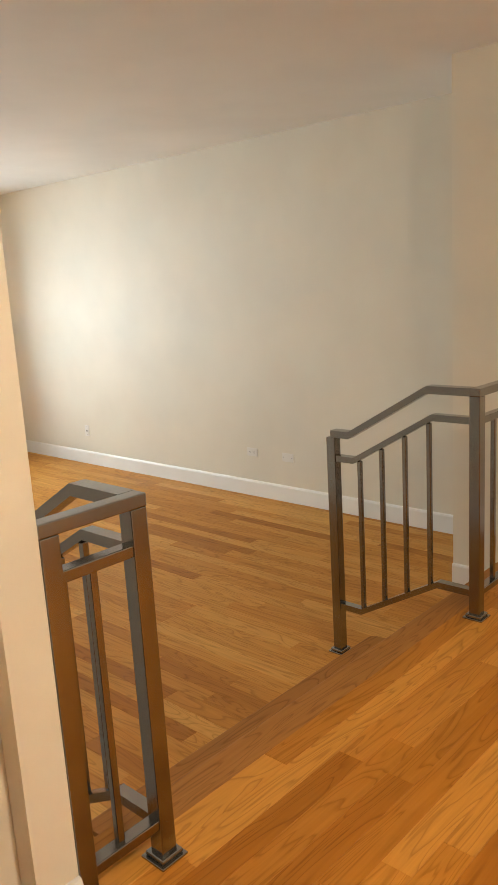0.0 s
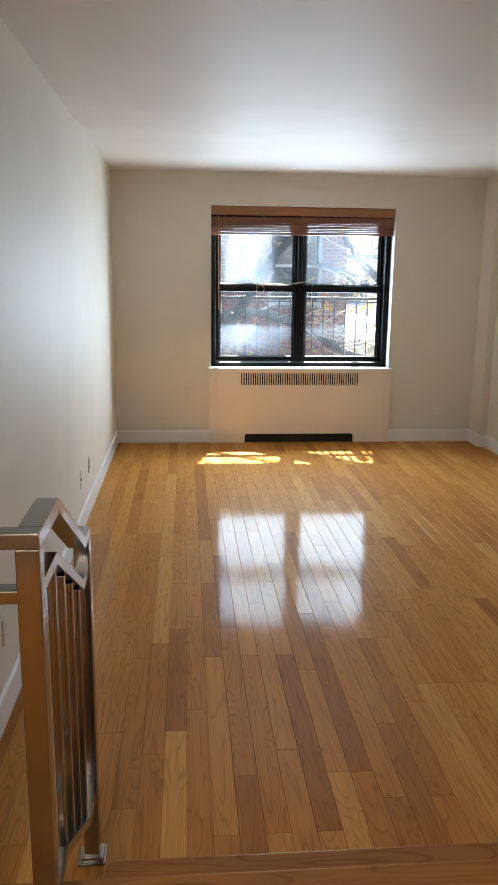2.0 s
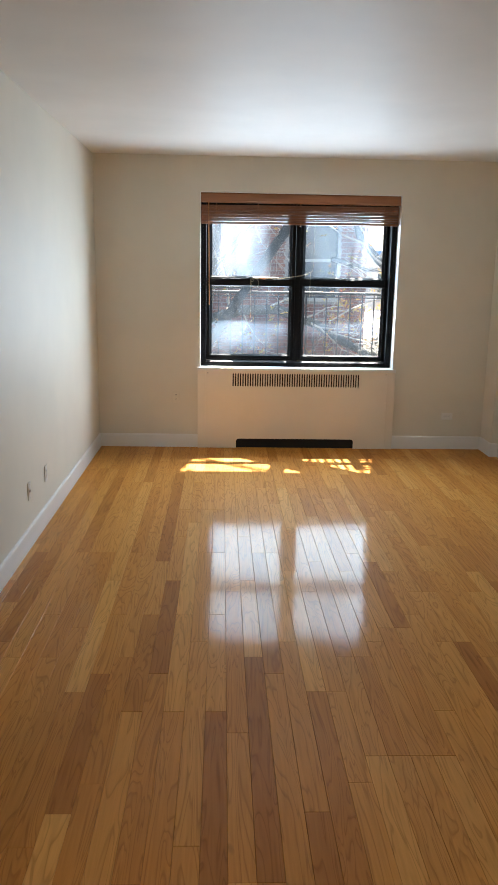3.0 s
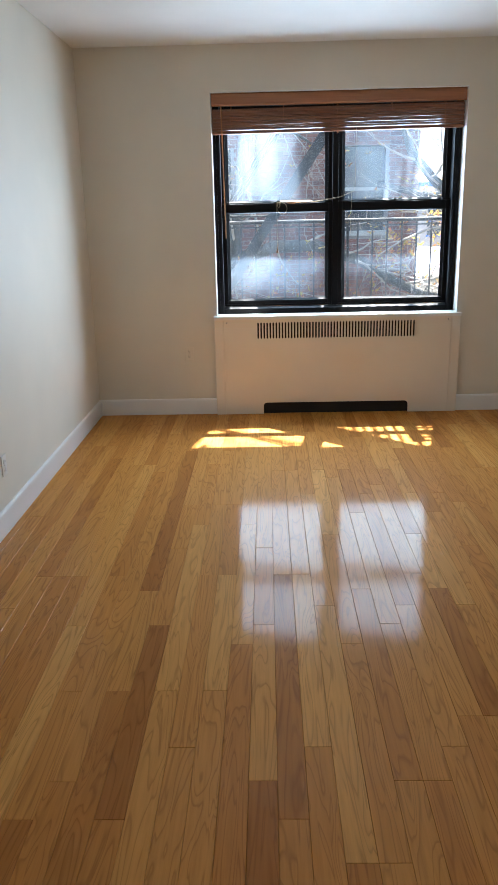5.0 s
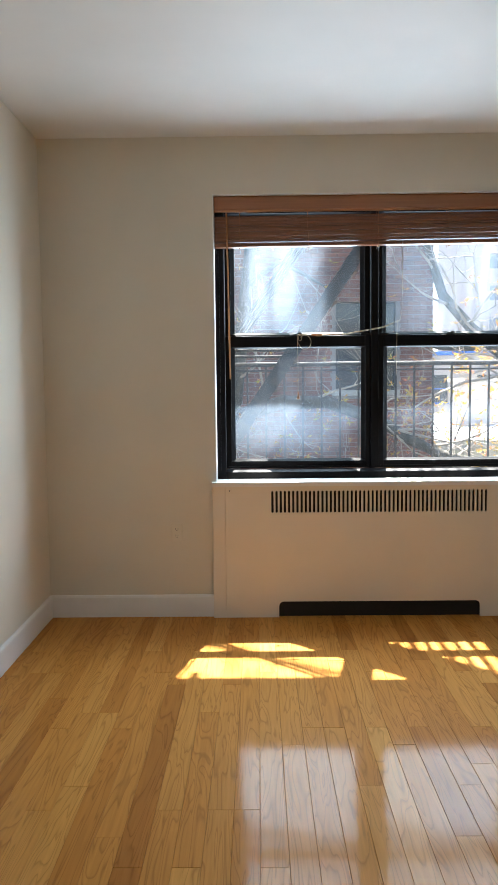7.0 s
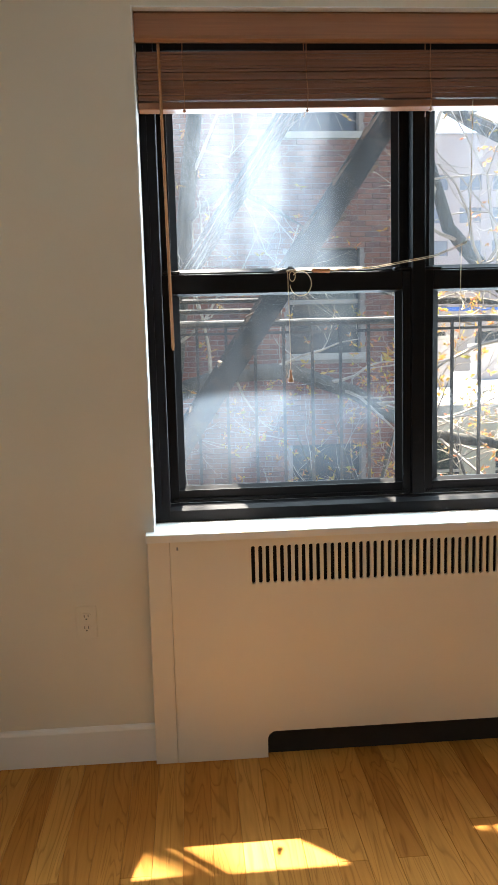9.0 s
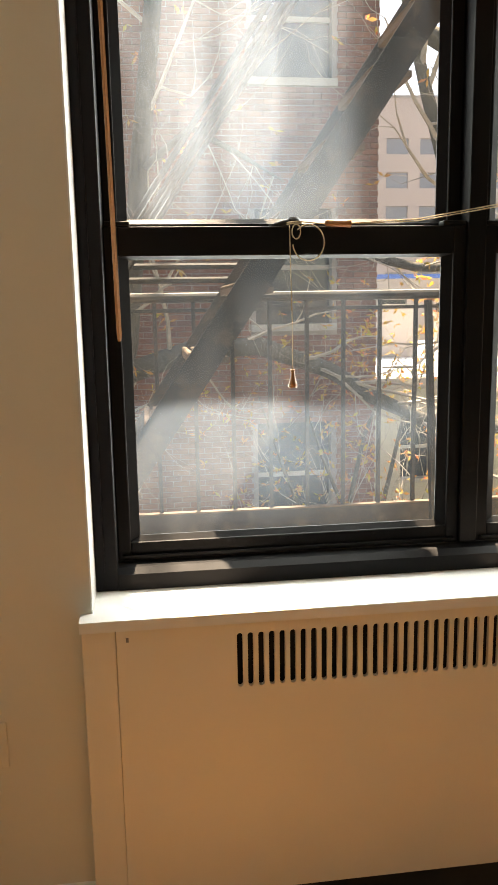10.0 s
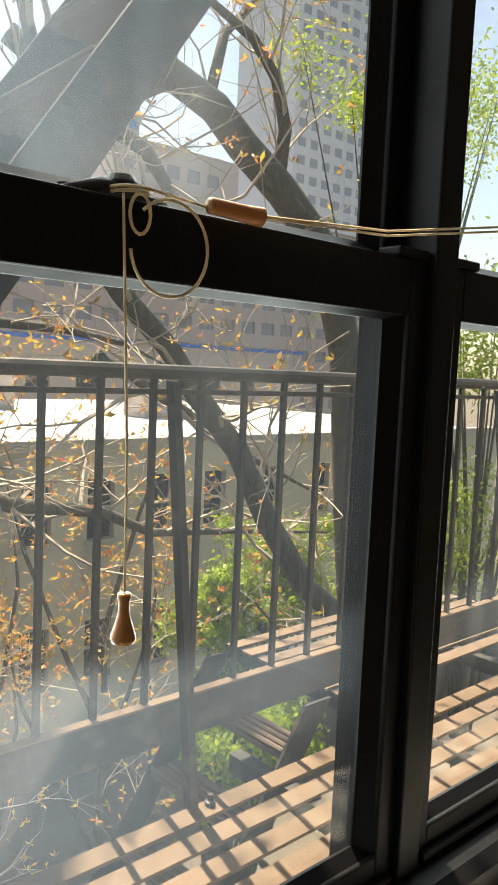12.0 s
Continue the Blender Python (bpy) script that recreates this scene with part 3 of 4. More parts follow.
def venetian_blind():
    front = BLIND_FRONT
    b = holder("venetian_blind", (1.97, 0.05, WZ1), "reddish-brown wooden blind drawn up under its valance", "blind")
    x0, x1 = 1.010, 2.928
    slab("headrail", x0 + 0.01, 0.055, 2.415, x1 - 0.01, 0.105, WZ1 - 0.003, BLIND, b)
    bm = prism(bmesh.new(), ((0.002, 2.380), (0.012, 2.380), (0.014, 2.40), (0.012, 2.46), (0.016, 2.471), (0.002, 2.471), (-0.004, 2.463), (-0.002, 2.44), (-0.002, 2.40), (-0.005, 2.388)), lambda u, v, w: Vector((x0 + 0.001 + w, u + 0.028, v)), x1 - x0 - 0.002)
    part("valance", bm, front, b)
    rnd = random.Random(4)
    n = 17
    for k in range(n):
        z = 2.199 + 0.0088 * k
        tilt, dx = rnd.uniform(-0.02, 0.02), rnd.uniform(-0.003, 0.003)
        bm = box(bmesh.new(), x0 + 0.004 + dx, -0.025, -0.0043, x1 - 0.004 + dx, 0.025, 0.0043, 0.0008, 1)
        s = part("slat", bm, BLIND, b)
        s.location, s.rotation_euler = (0, 0.088 + rnd.uniform(-0.003, 0.003), z), (tilt, -0.006 + rnd.uniform(-0.001, 0.001), 0)
        s.location.z += 0.006 * 1.97
    bm = box(bmesh.new(), x0 + 0.002, -0.027, -0.0115, x1 - 0.002, 0.027, 0.0115, 0.004)
    s = part("bottom_rail", bm, BLIND, b)
    s.location, s.rotation_euler = (0, 0.088, 2.1795 + 0.006 * 1.97), (0, -0.006, 0)
    for x in (1.16, 1.56, 1.97, 2.38, 2.78):
        for dy in (0.058, 0.118):
            part("ladder_cord", tube(bmesh.new(), ((x, dy, 2.175), (x + 0.003, dy - 0.004, 2.235), (x - 0.002, dy, 2.30), (x, dy, 2.42)), 0.0016, 6), BLIND_FRONT, b)
        part("cord_knot", tube(bmesh.new(), ((x - 0.004, 0.059, 2.181), (x, 0.0575, 2.177), (x + 0.004, 0.059, 2.181)), 0.004, 6), BLIND_FRONT, b)
    part("tilt_wand", tube(bmesh.new(), ((1.083, 0.048, 2.41), (1.086, 0.050, 2.20), (1.094, 0.075, 1.43), (1.094, 0.076, 1.415)), (0.0055, 0.0055, 0.006, 0.004), 6), TOGGLE, b, "slim amber wooden wand")
    part("wand_hook", tube(bmesh.new(), ((1.083, 0.050, 2.425), (1.083, 0.040, 2.43), (1.083, 0.046, 2.40)), 0.002, 6), FIN, b)
    return under(b)


venetian_blind()


def pull_cord():
    c = holder("pull_cord", (1.52, 0.17, 1.69), "tan blind cord looped round the sash lock", "cord")
    loop = [(1.545 + 0.037 * math.cos(a), 0.174 - 0.006 * math.cos(a), 1.634 + 0.042 * math.sin(a)) for a in (2.35 - 0.2 * k for k in range(28))]
    part("loop", tube(bmesh.new(), loop, 0.0016, 6), CORD, c)
    coil = [(1.515 + 0.018 * math.cos(a), 0.198 + 0.018 * math.sin(a), 1.676 + 0.0006 * a) for a in (0.4 * k for k in range(40))]
    part("coil", tube(bmesh.new(), coil, 0.0016, 6), CORD, c)
    small = [(1.506 + 0.013 * (1 - math.cos(a)) * 0.8, 0.179, 1.668 + 0.017 * math.sin(a) - 0.008) for a in (2 * math.pi * k / 16 for k in range(17))]
    part("loop", tube(bmesh.new(), small, 0.0016, 6), CORD, c)
    part("drop", tube(bmesh.new(), ((1.501, 0.182, 1.675), (1.501, 0.176, 1.60), (1.503, 0.168, 1.45), (1.503, 0.166, 1.335)), 0.0013, 6), CORD, c)
    for k in range(2):
        dz = 0.005 * k
        part("strand", tube(bmesh.new(), ((1.515, 0.182, 1.684), (1.60, 0.176, 1.676), (1.80, 0.14, 1.684 - dz), (2.0, 0.095, 1.715 - dz), (2.10, 0.07, 1.755 - dz), (2.11, 0.062, 1.80), (2.112, 0.055, 2.21)), 0.0013, 6), CORD, c)
    part("tail", tube(bmesh.new(), ((2.085, 0.074, 1.748), (2.082, 0.074, 1.60), (2.080, 0.074, 1.43)), 0.0011, 6), CORD, c)
    bm = tube(bmesh.new(), ((1.585, 0.175, 1.679), (1.588, 0.175, 1.679), (1.63, 0.171, 1.677), (1.646, 0.169, 1.677), (1.648, 0.169, 1.677)), (0.004, 0.0075, 0.0085, 0.0095, 0.006), 14)
    part("toggle", bm, TOGGLE, c, "small turned wooden toggle", True)
    bm = lathe(bmesh.new(), ((0.003, 1.3345), (0.006, 1.334), (0.006, 1.330), (0.0047, 1.326), (0.0053, 1.316), (0.008, 1.306), (0.0108, 1.298), (0.0116, 1.294), (0.0098, 1.290), (0.004, 1.289)), 1.503, 0.166)
    part("tassel", bm, TOGGLE, c, "bell-shaped amber wooden tassel", True)
    return under(c)


pull_cord()

# ---- outlets ----


def outlet(place, turn, flat, sockets, label, group="", finish=PLATE):
    """US cover plate in the plane of its wall; flat: laid on its side; sockets: how many."""
    o = holder("outlet", (0, 0, 0), label, "outlet", group)
    bm = box(bmesh.new(), -0.035, -0.006, -0.057, 0.035, 0.0, 0.057, 0.003)
    part("plate", bm, finish, o)
    for z in ((0.020, -0.020) if sockets == 2 else ()):
        bm = bmesh.new()
        prism(bm, [(0.0165 * math.cos(a), z + max(-0.0125, min(0.0125, 0.0165 * math.sin(a)))) for a in (2 * math.pi * k / 24 for k in range(24))], lambda u, v, w: Vector((u, -0.0085 + w, v)), 0.003)
        face = part("socket", bm, finish, o)
        bm = bmesh.new()
        for u in (-0.0065, 0.0065):
            box(bm, u - 0.0012, -0.0092, z - 0.001, u + 0.0012, -0.0086, z + 0.008)
        box(bm, -0.0025, -0.0092, z - 0.0095, 0.0025, -0.0086, z - 0.005)
        part("slots", bm, HOLE, face)
    if sockets == 1:
        part("jack", box(bmesh.new(), -0.008, -0.0092, -0.009, 0.008, -0.0055, 0.009, 0.002), HOLE, o)
    for z in ((0.0,) if sockets == 2 else (0.042, -0.042)):
        part("screw", box(bmesh.new(), -0.0025, -0.0075, z - 0.0025, 0.0025, -0.0055, z + 0.0025, 0.001), FIN if finish is PLATE else finish, o)
    o.matrix_world = pose(*place, 0, 90 if flat else 0, turn)
    return o


outlet((0.768, 0.0, 0.508), 0, False, 2, "upright duplex outlet painted over in wall beige beside the radiator cover", "outlets", WALL)
outlet((3.515, 0.0, 0.34), 0, True, 2, "white sideways duplex outlet near the corner", "outlets")
outlet((XR, -1.59, 0.347), -90, False, 1, "small white wall plate on the long wall", "outlets")
outlet((XR, -3.89, 0.373), -90, True, 2, "white sideways duplex outlet on the long wall", "outlets")
outlet((XR, -4.27, 0.367), -90, True, 0, "blank white wall plate on the long wall", "outlets")
outlet((0.0, -2.395, 0.351), 90, False, 2, "white upright outlet on the side wall", "outlets")
outlet((0.0, -2.862, 0.358), 90, False, 1, "white upright wall plate on the side wall", "outlets")
outlet((0.0, -5.20, 0.354), 90, False, 2, "white upright outlet near the railing", "outlets")

# ---- hall lamp, lit, behind the landing: never in view, inferred from the lit wall end and rails, its form made up ----


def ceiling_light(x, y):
    c = holder("ceiling_light", (x, y, ZC), "unseen lit round frosted glass hall ceiling light", "ceiling light")
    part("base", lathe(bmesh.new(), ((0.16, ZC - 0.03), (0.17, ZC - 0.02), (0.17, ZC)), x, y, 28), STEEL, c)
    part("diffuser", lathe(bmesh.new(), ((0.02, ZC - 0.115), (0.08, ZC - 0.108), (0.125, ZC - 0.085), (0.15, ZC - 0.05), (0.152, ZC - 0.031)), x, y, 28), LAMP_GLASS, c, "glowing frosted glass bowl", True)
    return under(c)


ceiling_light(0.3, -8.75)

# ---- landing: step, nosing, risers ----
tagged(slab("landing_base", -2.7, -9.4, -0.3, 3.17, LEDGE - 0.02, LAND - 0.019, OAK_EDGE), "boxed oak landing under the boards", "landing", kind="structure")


def nosed_board(name, x0, x1, y0, y1, z, label, corner=0.0):
    """An oak board with a rounded front edge (towards +y); corner: radius of its front corners seen from above."""
    if corner:
        pts = [(x0, y0), (x1, y0)] + [(x1 - corner + corner * math.cos(a), y1 - corner + corner * math.sin(a)) for a in (math.pi / 2 * k / 6 for k in range(7))]
        pts += [(x0 + corner - corner * math.sin(a), y1 - corner + corner * math.cos(a)) for a in (math.pi / 2 * k / 6 for k in range(7))]
    else:
        pts = [(x0, y0), (x1, y0), (x1, y1), (x0, y1)]
    # local y runs along the board, for the grain
    bm = prism(bmesh.new(), pts, lambda u, v, w: Vector((v, -u, z - 0.026 + w)), 0.026)
    edges = [e for e in bm.edges if all(v.co.x > y1 - corner - 1e-4 for v in e.verts) and abs(e.verts[0].co.z - e.verts[1].co.z) < 1e-5]
    bmesh.ops.bevel(bm, geom=edges, offset=0.010, segments=4, affect="EDGES", profile=0.5)
    ob = part(name, bm, OAK_EDGE)
    ob.rotation_euler = (0, 0, radians(90))
    return tagged(ob, label, "stair board", kind="structure")


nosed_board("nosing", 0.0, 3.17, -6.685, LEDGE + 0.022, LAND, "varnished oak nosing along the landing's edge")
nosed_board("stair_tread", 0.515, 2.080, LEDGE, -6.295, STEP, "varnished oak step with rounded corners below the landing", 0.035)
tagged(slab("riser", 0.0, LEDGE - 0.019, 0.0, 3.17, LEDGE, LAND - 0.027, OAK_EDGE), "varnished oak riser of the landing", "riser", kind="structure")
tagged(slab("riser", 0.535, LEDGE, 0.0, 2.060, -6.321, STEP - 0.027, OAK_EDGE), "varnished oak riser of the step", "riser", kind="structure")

# ---- brushed steel railings ----


def bar(x0, y0, z0, x1, y1, z1):
    return box(bmesh.new(), x0, y0, z0, x1, y1, z1, 0.003, 2)


def sloped(points, x, w, h):
    """A square tube along (y, z) points, the z being its top."""
    lo = [(y, z - h) for y, z in reversed(points)]
    return prism(bmesh.new(), list(points) + lo, lambda u, v, t: Vector((x - w / 2 + t, u, v)), w)


def railing(xd, xs, label):
    """xd: line of the sloping part; xs: end of the level part beside it."""
    r = holder("stair_railing", (xd, -6.765, LAND), label, "railing", "railings beside the step")
    h, yf, top = 0.024, -6.765, 1.310
    side = 1 if xs > xd else -1
    a, b = sorted((xs, xd + side * -0.024))
    run = (-6.747, -6.555, -6.165, -6.04)
    low = 0.225

    def line(z, shift=0.0, start=None):
        return ((start if start is not None else run[0], z), (run[1] - shift, z), (run[2] - shift, z - low), (run[3] if start is None else run[3] - 0.03, z - low))

    part("handrail", bar(a, yf - h, top - 0.032, b, yf + h - 0.005, top), STEEL, r)
    part("handrail", sloped(line(top, 0, -6.7465), xd, 0.047, 0.032), STEEL, r)
    part("middle_rail", bar(a + 0.02, yf - 0.019, 1.167, b - 0.03, yf + 0.019, 1.195), STEEL, r)
    part("middle_rail", sloped(line(1.195, 0.02, -6.742), xd, 0.036, 0.028), STEEL, r)
    part("bottom_rail", bar(a + 0.02, yf - 0.019, 0.455, b - 0.03, yf + 0.019, 0.483), STEEL, r)
    part("bottom_rail", sloped(line(0.480, 0.04, -6.742), xd, 0.036, 0.028), STEEL, r)
    posts = [(xd, yf, LAND, top - 0.032), (xd, -6.068, 0.0, top - low - 0.032)]
    posts.append((xs + 0.025 * -side, yf, LAND, top - 0.032))
    for x, y, z0, z1 in posts:
        p = part("post", bar(x - 0.023, y - 0.023, z0, x + 0.023, y + 0.023, z1), STEEL, r)
        bm = box(bmesh.new(), x - 0.042, y - 0.042, z0, x + 0.042, y + 0.042, z0 + 0.007, 0.002)
        box(bm, x - 0.034, y - 0.034, z0 + 0.007, x + 0.034, y + 0.034, z0 + 0.020, 0.004)
        part("base_plate", bm, STEEL, p)
    span = abs(xs - xd) - 0.05
    count = max(1, round(span / 0.115) - 1)
    for k in range(count):
        x = xd + side * (0.023 + span * (k + 1) / (count + 1))
        part("baluster", bar(x - 0.0095, yf - 0.0095, 0.483, x + 0.0095, yf + 0.0095, 1.167), STEEL, r)
    for k in range(4):
        y = -6.555 + 0.115 * k
        drop = max(0.0, min(1.0, (y - run[1] + 0.03) / (run[2] - run[1]))) * low
        part("baluster", bar(xd - 0.0095, y - 0.0095, 0.470 - drop, xd + 0.0095, y + 0.0095, 1.172 - drop), STEEL, r)
    return under(r)


railing(0.447, 0.188, "brushed steel stair railing against the wall end")
railing(2.15, 3.17, "brushed steel stair railing along the landing's edge")

# ---- fire escape outside the window ----


def fire_escape():
    f = holder("fire_escape", (1.6, 1.0, 0.55), "rusty black iron fire escape with slatted deck and steep stairs", "fire escape")
    x0, x1, yo, zd = -1.478, 4.1, 1.02, 0.57
    rise, run = 0.195, 0.1325

    def platform(z):
        """Walkway of long slats along the house, wider beyond the head of the stairs."""
        for k in range(7):
            y = 0.34 + 0.085 * k
            slab("deck_slat", x0, y - 0.026, z - 0.008, x1, y + 0.026, z, SLAT, f)
        for k in range(7):
            y = 1.075 + 0.085 * k
            slab("deck_slat", 2.86, y - 0.026, z - 0.008, x1, y + 0.026, z, SLAT, f)
        for x in (-1.0, 0.3, 1.35, 2.4, 2.90, 3.55):
            slab("bracket", x - 0.02, 0.302, z - 0.06, x + 0.02, yo if x < 2.8 else 1.62, z - 0.010, IRON, f)

    def flight(x, z, y0, y1, steps, rail):
        """Stairs that rise towards +x from a foot at x, z; ribbed treads between two flat stringers."""
        k = run / rise
        top = z + rise * (steps + 0.6)
        xt = x + (top - z) * k
        for y in (y0, y1):
            part("stringer", prism(bmesh.new(), ((x - 0.06, z), (x + 0.045, z), (xt + 0.045, top), (xt - 0.06, top)), lambda u, v, w: Vector((u, y + w, v)), 0.010), IRON, f)
            if rail:
                for up in (0.60, 0.67):
                    part("stair_handrail", tube(bmesh.new(), ((x, y + 0.005, z + up), (xt, y + 0.005, top + up)), 0.009, 8), IRON, f)
        for n in range(1, steps + 1):
            c, zt = x + n * run, z + n * rise
            bm = box(bmesh.new(), c - 0.062, y0 + 0.011, zt - 0.022, c + 0.055, y1 - 0.001, zt - 0.004)
            for q in range(4):
                box(bm, c - 0.062 + 0.027 * q, y0 + 0.011, zt - 0.003, c - 0.044 + 0.027 * q, y1 - 0.001, zt + 0.008, 0.004, 1)
            part("stair_tread", bm, SLAT, f)

    part("top_rail", tube(bmesh.new(), ((x0, yo, 1.520), (x1, yo, 1.520)), 0.017, 10), IRON, f)
    slab("middle_rail", x0, yo - 0.006, 1.470, x1, yo + 0.006, 1.482, IRON, f)
    for z, end in ((1.625, 1.53), (1.580, 1.43)):
        part("guard_rail", tube(bmesh.new(), ((x0, 0.945, z), (end, 0.945, z - 0.004)), 0.011, 8), IRON, f)
    slab("edge_channel", x0, yo - 0.006, 0.650, x1, yo + 0.006, 0.757, IRON, f)
    slab("channel_flange", x0, yo - 0.020, 0.757, x1, yo + 0.006, 0.762, SLAT, f)
    n = math.floor((x1 - x0) / 0.133)
    for k in range(n + 1):
        x = x0 + 0.133 * k
        slab("baluster", x - 0.0065, yo - 0.0065, 0.762, x + 0.0065, yo + 0.0065, 1.515, IRON, f)
    for x in (-0.55, 0.80, 2.15, 3.50):
        part("brace", prism(bmesh.new(), ((0.862, 0.55), (0.890, 0.55), (1.012, 1.50), (0.984, 1.50)), lambda u, v, w: Vector((x - 0.010 + w, u, v)), 0.020), IRON, f)
        part("bolt", lathe(bmesh.new(), ((0.012, zd - 0.001), (0.012, zd + 0.010), (0.006, zd + 0.012), (0.006, zd + 0.026)), x + 0.035, 0.855, 8), IRON, f)
    platform(zd)
    flight(0.80, zd, 0.52, 0.915, 15, True)
    # the flight below comes up behind the edge channel
    flight(2.80 - 16 * run, zd + 0.10 - 16 * rise, 1.05, 1.50, 15, False)
    # the platform of the storey above, out of view, inferred from shadows on the floor; the close bars beside the
    # stairs are added to break the sun into dots
    platform(3.62)
    slab("edge_channel", x0, yo - 0.006, 3.70, 2.2, yo + 0.006, 3.80, IRON, f)
    bm = bmesh.new()
    for k in range(24):
        box(bm, 2.30 + 0.078 * k, 1.04, 3.585, 2.335 + 0.078 * k, 1.62, 3.610)
    part("shadow_grating", bm, IRON, f)
    return under(f)


fire_escape()


def tree(name, trunk, radius, seed, label, leaves, depth=4, limbs=()):
    """Leaning trunk with given main limbs; twigs and leaves grow from them."""
    rnd = random.Random(seed)
    t = holder(name, trunk[0], label, "tree")
    wood, twigs, crown = bmesh.new(), bmesh.new(), bmesh.new()
    n = len(trunk)
    tube(wood, trunk, [radius * (1 - 0.5 * i / (n - 1)) for i in range(n)], 14)
    tips = []

    def leaf(p, size):
        for _ in range(rnd.randint(3, 6)):
            d = Vector((rnd.gauss(0, 1), rnd.gauss(0, 1), rnd.gauss(0.2, 0.8))).normalized()
            s = d.cross(Vector((rnd.gauss(0, 1), rnd.gauss(0, 1), rnd.gauss(0, 1)))).normalized()
            k = size * rnd.uniform(0.6, 1.3)
            a, b, c, e = p, p + d * k * 0.5 + s * k * 0.2, p + d * k, p + d * k * 0.5 - s * k * 0.2
            crown.faces.new([crown.verts.new(q) for q in (a, b, c, e)])

    def grow(p, d, length, r, level):
        pts, rad = [p], [r]
        steps = 5
        for i in range(steps):
            d = (d + Vector((rnd.gauss(0, 0.22), rnd.gauss(0, 0.22), rnd.gauss(0.05, 0.2)))).normalized()
            p = p + d * length / steps
            pts.append(p)
            rad.append(r * (1 - 0.75 * (i + 1) / steps))
            if level < depth and rnd.random() < 0.75:
                side = (d + Vector((rnd.gauss(0, 0.8), rnd.gauss(0, 0.8), rnd.gauss(0.1, 0.6)))).normalized()
                grow(p, side, length * rnd.uniform(0.4, 0.7), rad[-1] * 0.65, level + 1)
        tube(wood if r > 0.02 else twigs, pts, rad, 8 if r > 0.02 else 4, False)
        if level >= depth - 1:
            for q in pts[2:]:
                if rnd.random() < leaves[1]:
                    leaf(q, leaves[2])

    for pts, r0 in limbs:
        m = len(pts)
        tube(wood, pts, [r0 * (1 - 0.45 * i / (m - 1) - 0.45 * (i / (m - 1)) ** 4) for i in range(m)], 10)
        for i in range(1, m):
            a, b = Vector(pts[i - 1]), Vector(pts[i])
            for _ in range(2):
                q = a.lerp(b, rnd.random())
                d = ((b - a).normalized() + Vector((rnd.gauss(0, 0.8), rnd.gauss(0, 0.8), rnd.gauss(0.2, 0.6)))).normalized()
                grow(q, d, rnd.uniform(0.8, 1.7), r0 * 0.22, 2)
    part("trunk", wood, BARK, t, smooth=True)
    part("twigs", twigs, TWIG, t)
    part("crown", crown, leaves[0], t)
    return under(t)


# the big tree beyond the fire escape: a leaning stem with a second one that sweeps across
tree("tree", ((7.7, 4.7, -6.5), (7.3, 4.6, -2.0), (6.98, 4.6, 0.2), (6.8, 4.6, 1.7), (6.42, 4.6, 2.65), (5.85, 4.6, 3.09), (5.38, 4.6, 3.37), (5.07, 4.6, 3.6), (4.6, 4.6, 3.75), (3.9, 4.6, 4.3), (3.0, 4.6, 5.6), (2.4, 4.6, 8.0)), 0.19, 3,
     "large bare-limbed leaning tree with young orange leaves", (LEAF_RED, 0.11, 0.05), 4,
     ((((5.42, 3.2, -0.31), (4.92, 3.2, 0.06), (4.52, 3.2, 0.58), (4.25, 3.2, 1.03), (3.92, 3.2, 1.37), (3.71, 3.2, 1.63), (3.38, 3.2, 1.91), (3.09, 3.2, 2.24), (2.92, 3.2, 2.79), (2.75, 3.3, 3.6), (2.3, 3.5, 5.2)), 0.085),
      (((7.3, 4.6, -2.2), (6.4, 3.9, -1.1), (5.42, 3.2, -0.31)), 0.13),
      (((5.79, 4.6, 3.13), (5.85, 4.6, 3.61), (5.72, 4.6, 4.0), (5.45, 4.6, 4.24), (4.97, 4.6, 4.39), (4.3, 4.7, 4.7)), 0.065),
      (((5.0, 4.6, 3.62), (5.3, 4.8, 4.3), (5.9, 5.0, 4.9), (6.6, 5.2, 5.2)), 0.05),
      (((3.3, 4.5, 3.6), (3.7, 4.4, 3.33), (4.02, 4.4, 3.17), (4.31, 4.4, 3.06), (4.52, 4.4, 2.82), (4.58, 4.4, 2.62), (4.7, 4.4, 2.2)), 0.075),
      (((0.4, 4.4, 0.6), (1.0, 4.3, 1.0), (1.5, 4.5, 1.15), (2.1, 4.9, 1.15), (2.79, 5.2, 0.90), (3.2, 5.2, 0.64), (3.67, 5.2, 0.42), (4.5, 5.2, 0.29), (5.0, 5.2, 0.06), (6.15, 5.2, -0.05), (7.0, 4.9, -0.1)), 0.09),
      (((3.0, 5.2, 1.95), (3.58, 5.2, 1.81), (4.14, 5.2, 1.79), (4.67, 5.2, 1.71), (5.2, 5.2, 1.51)), 0.045),
      (((4.4, 5.2, 1.6), (4.85, 5.2, 1.38), (5.35, 5.2, 1.13), (5.83, 5.2, 0.81), (6.43, 5.2, 0.56), (7.39, 5.2, 0.14)), 0.06)))
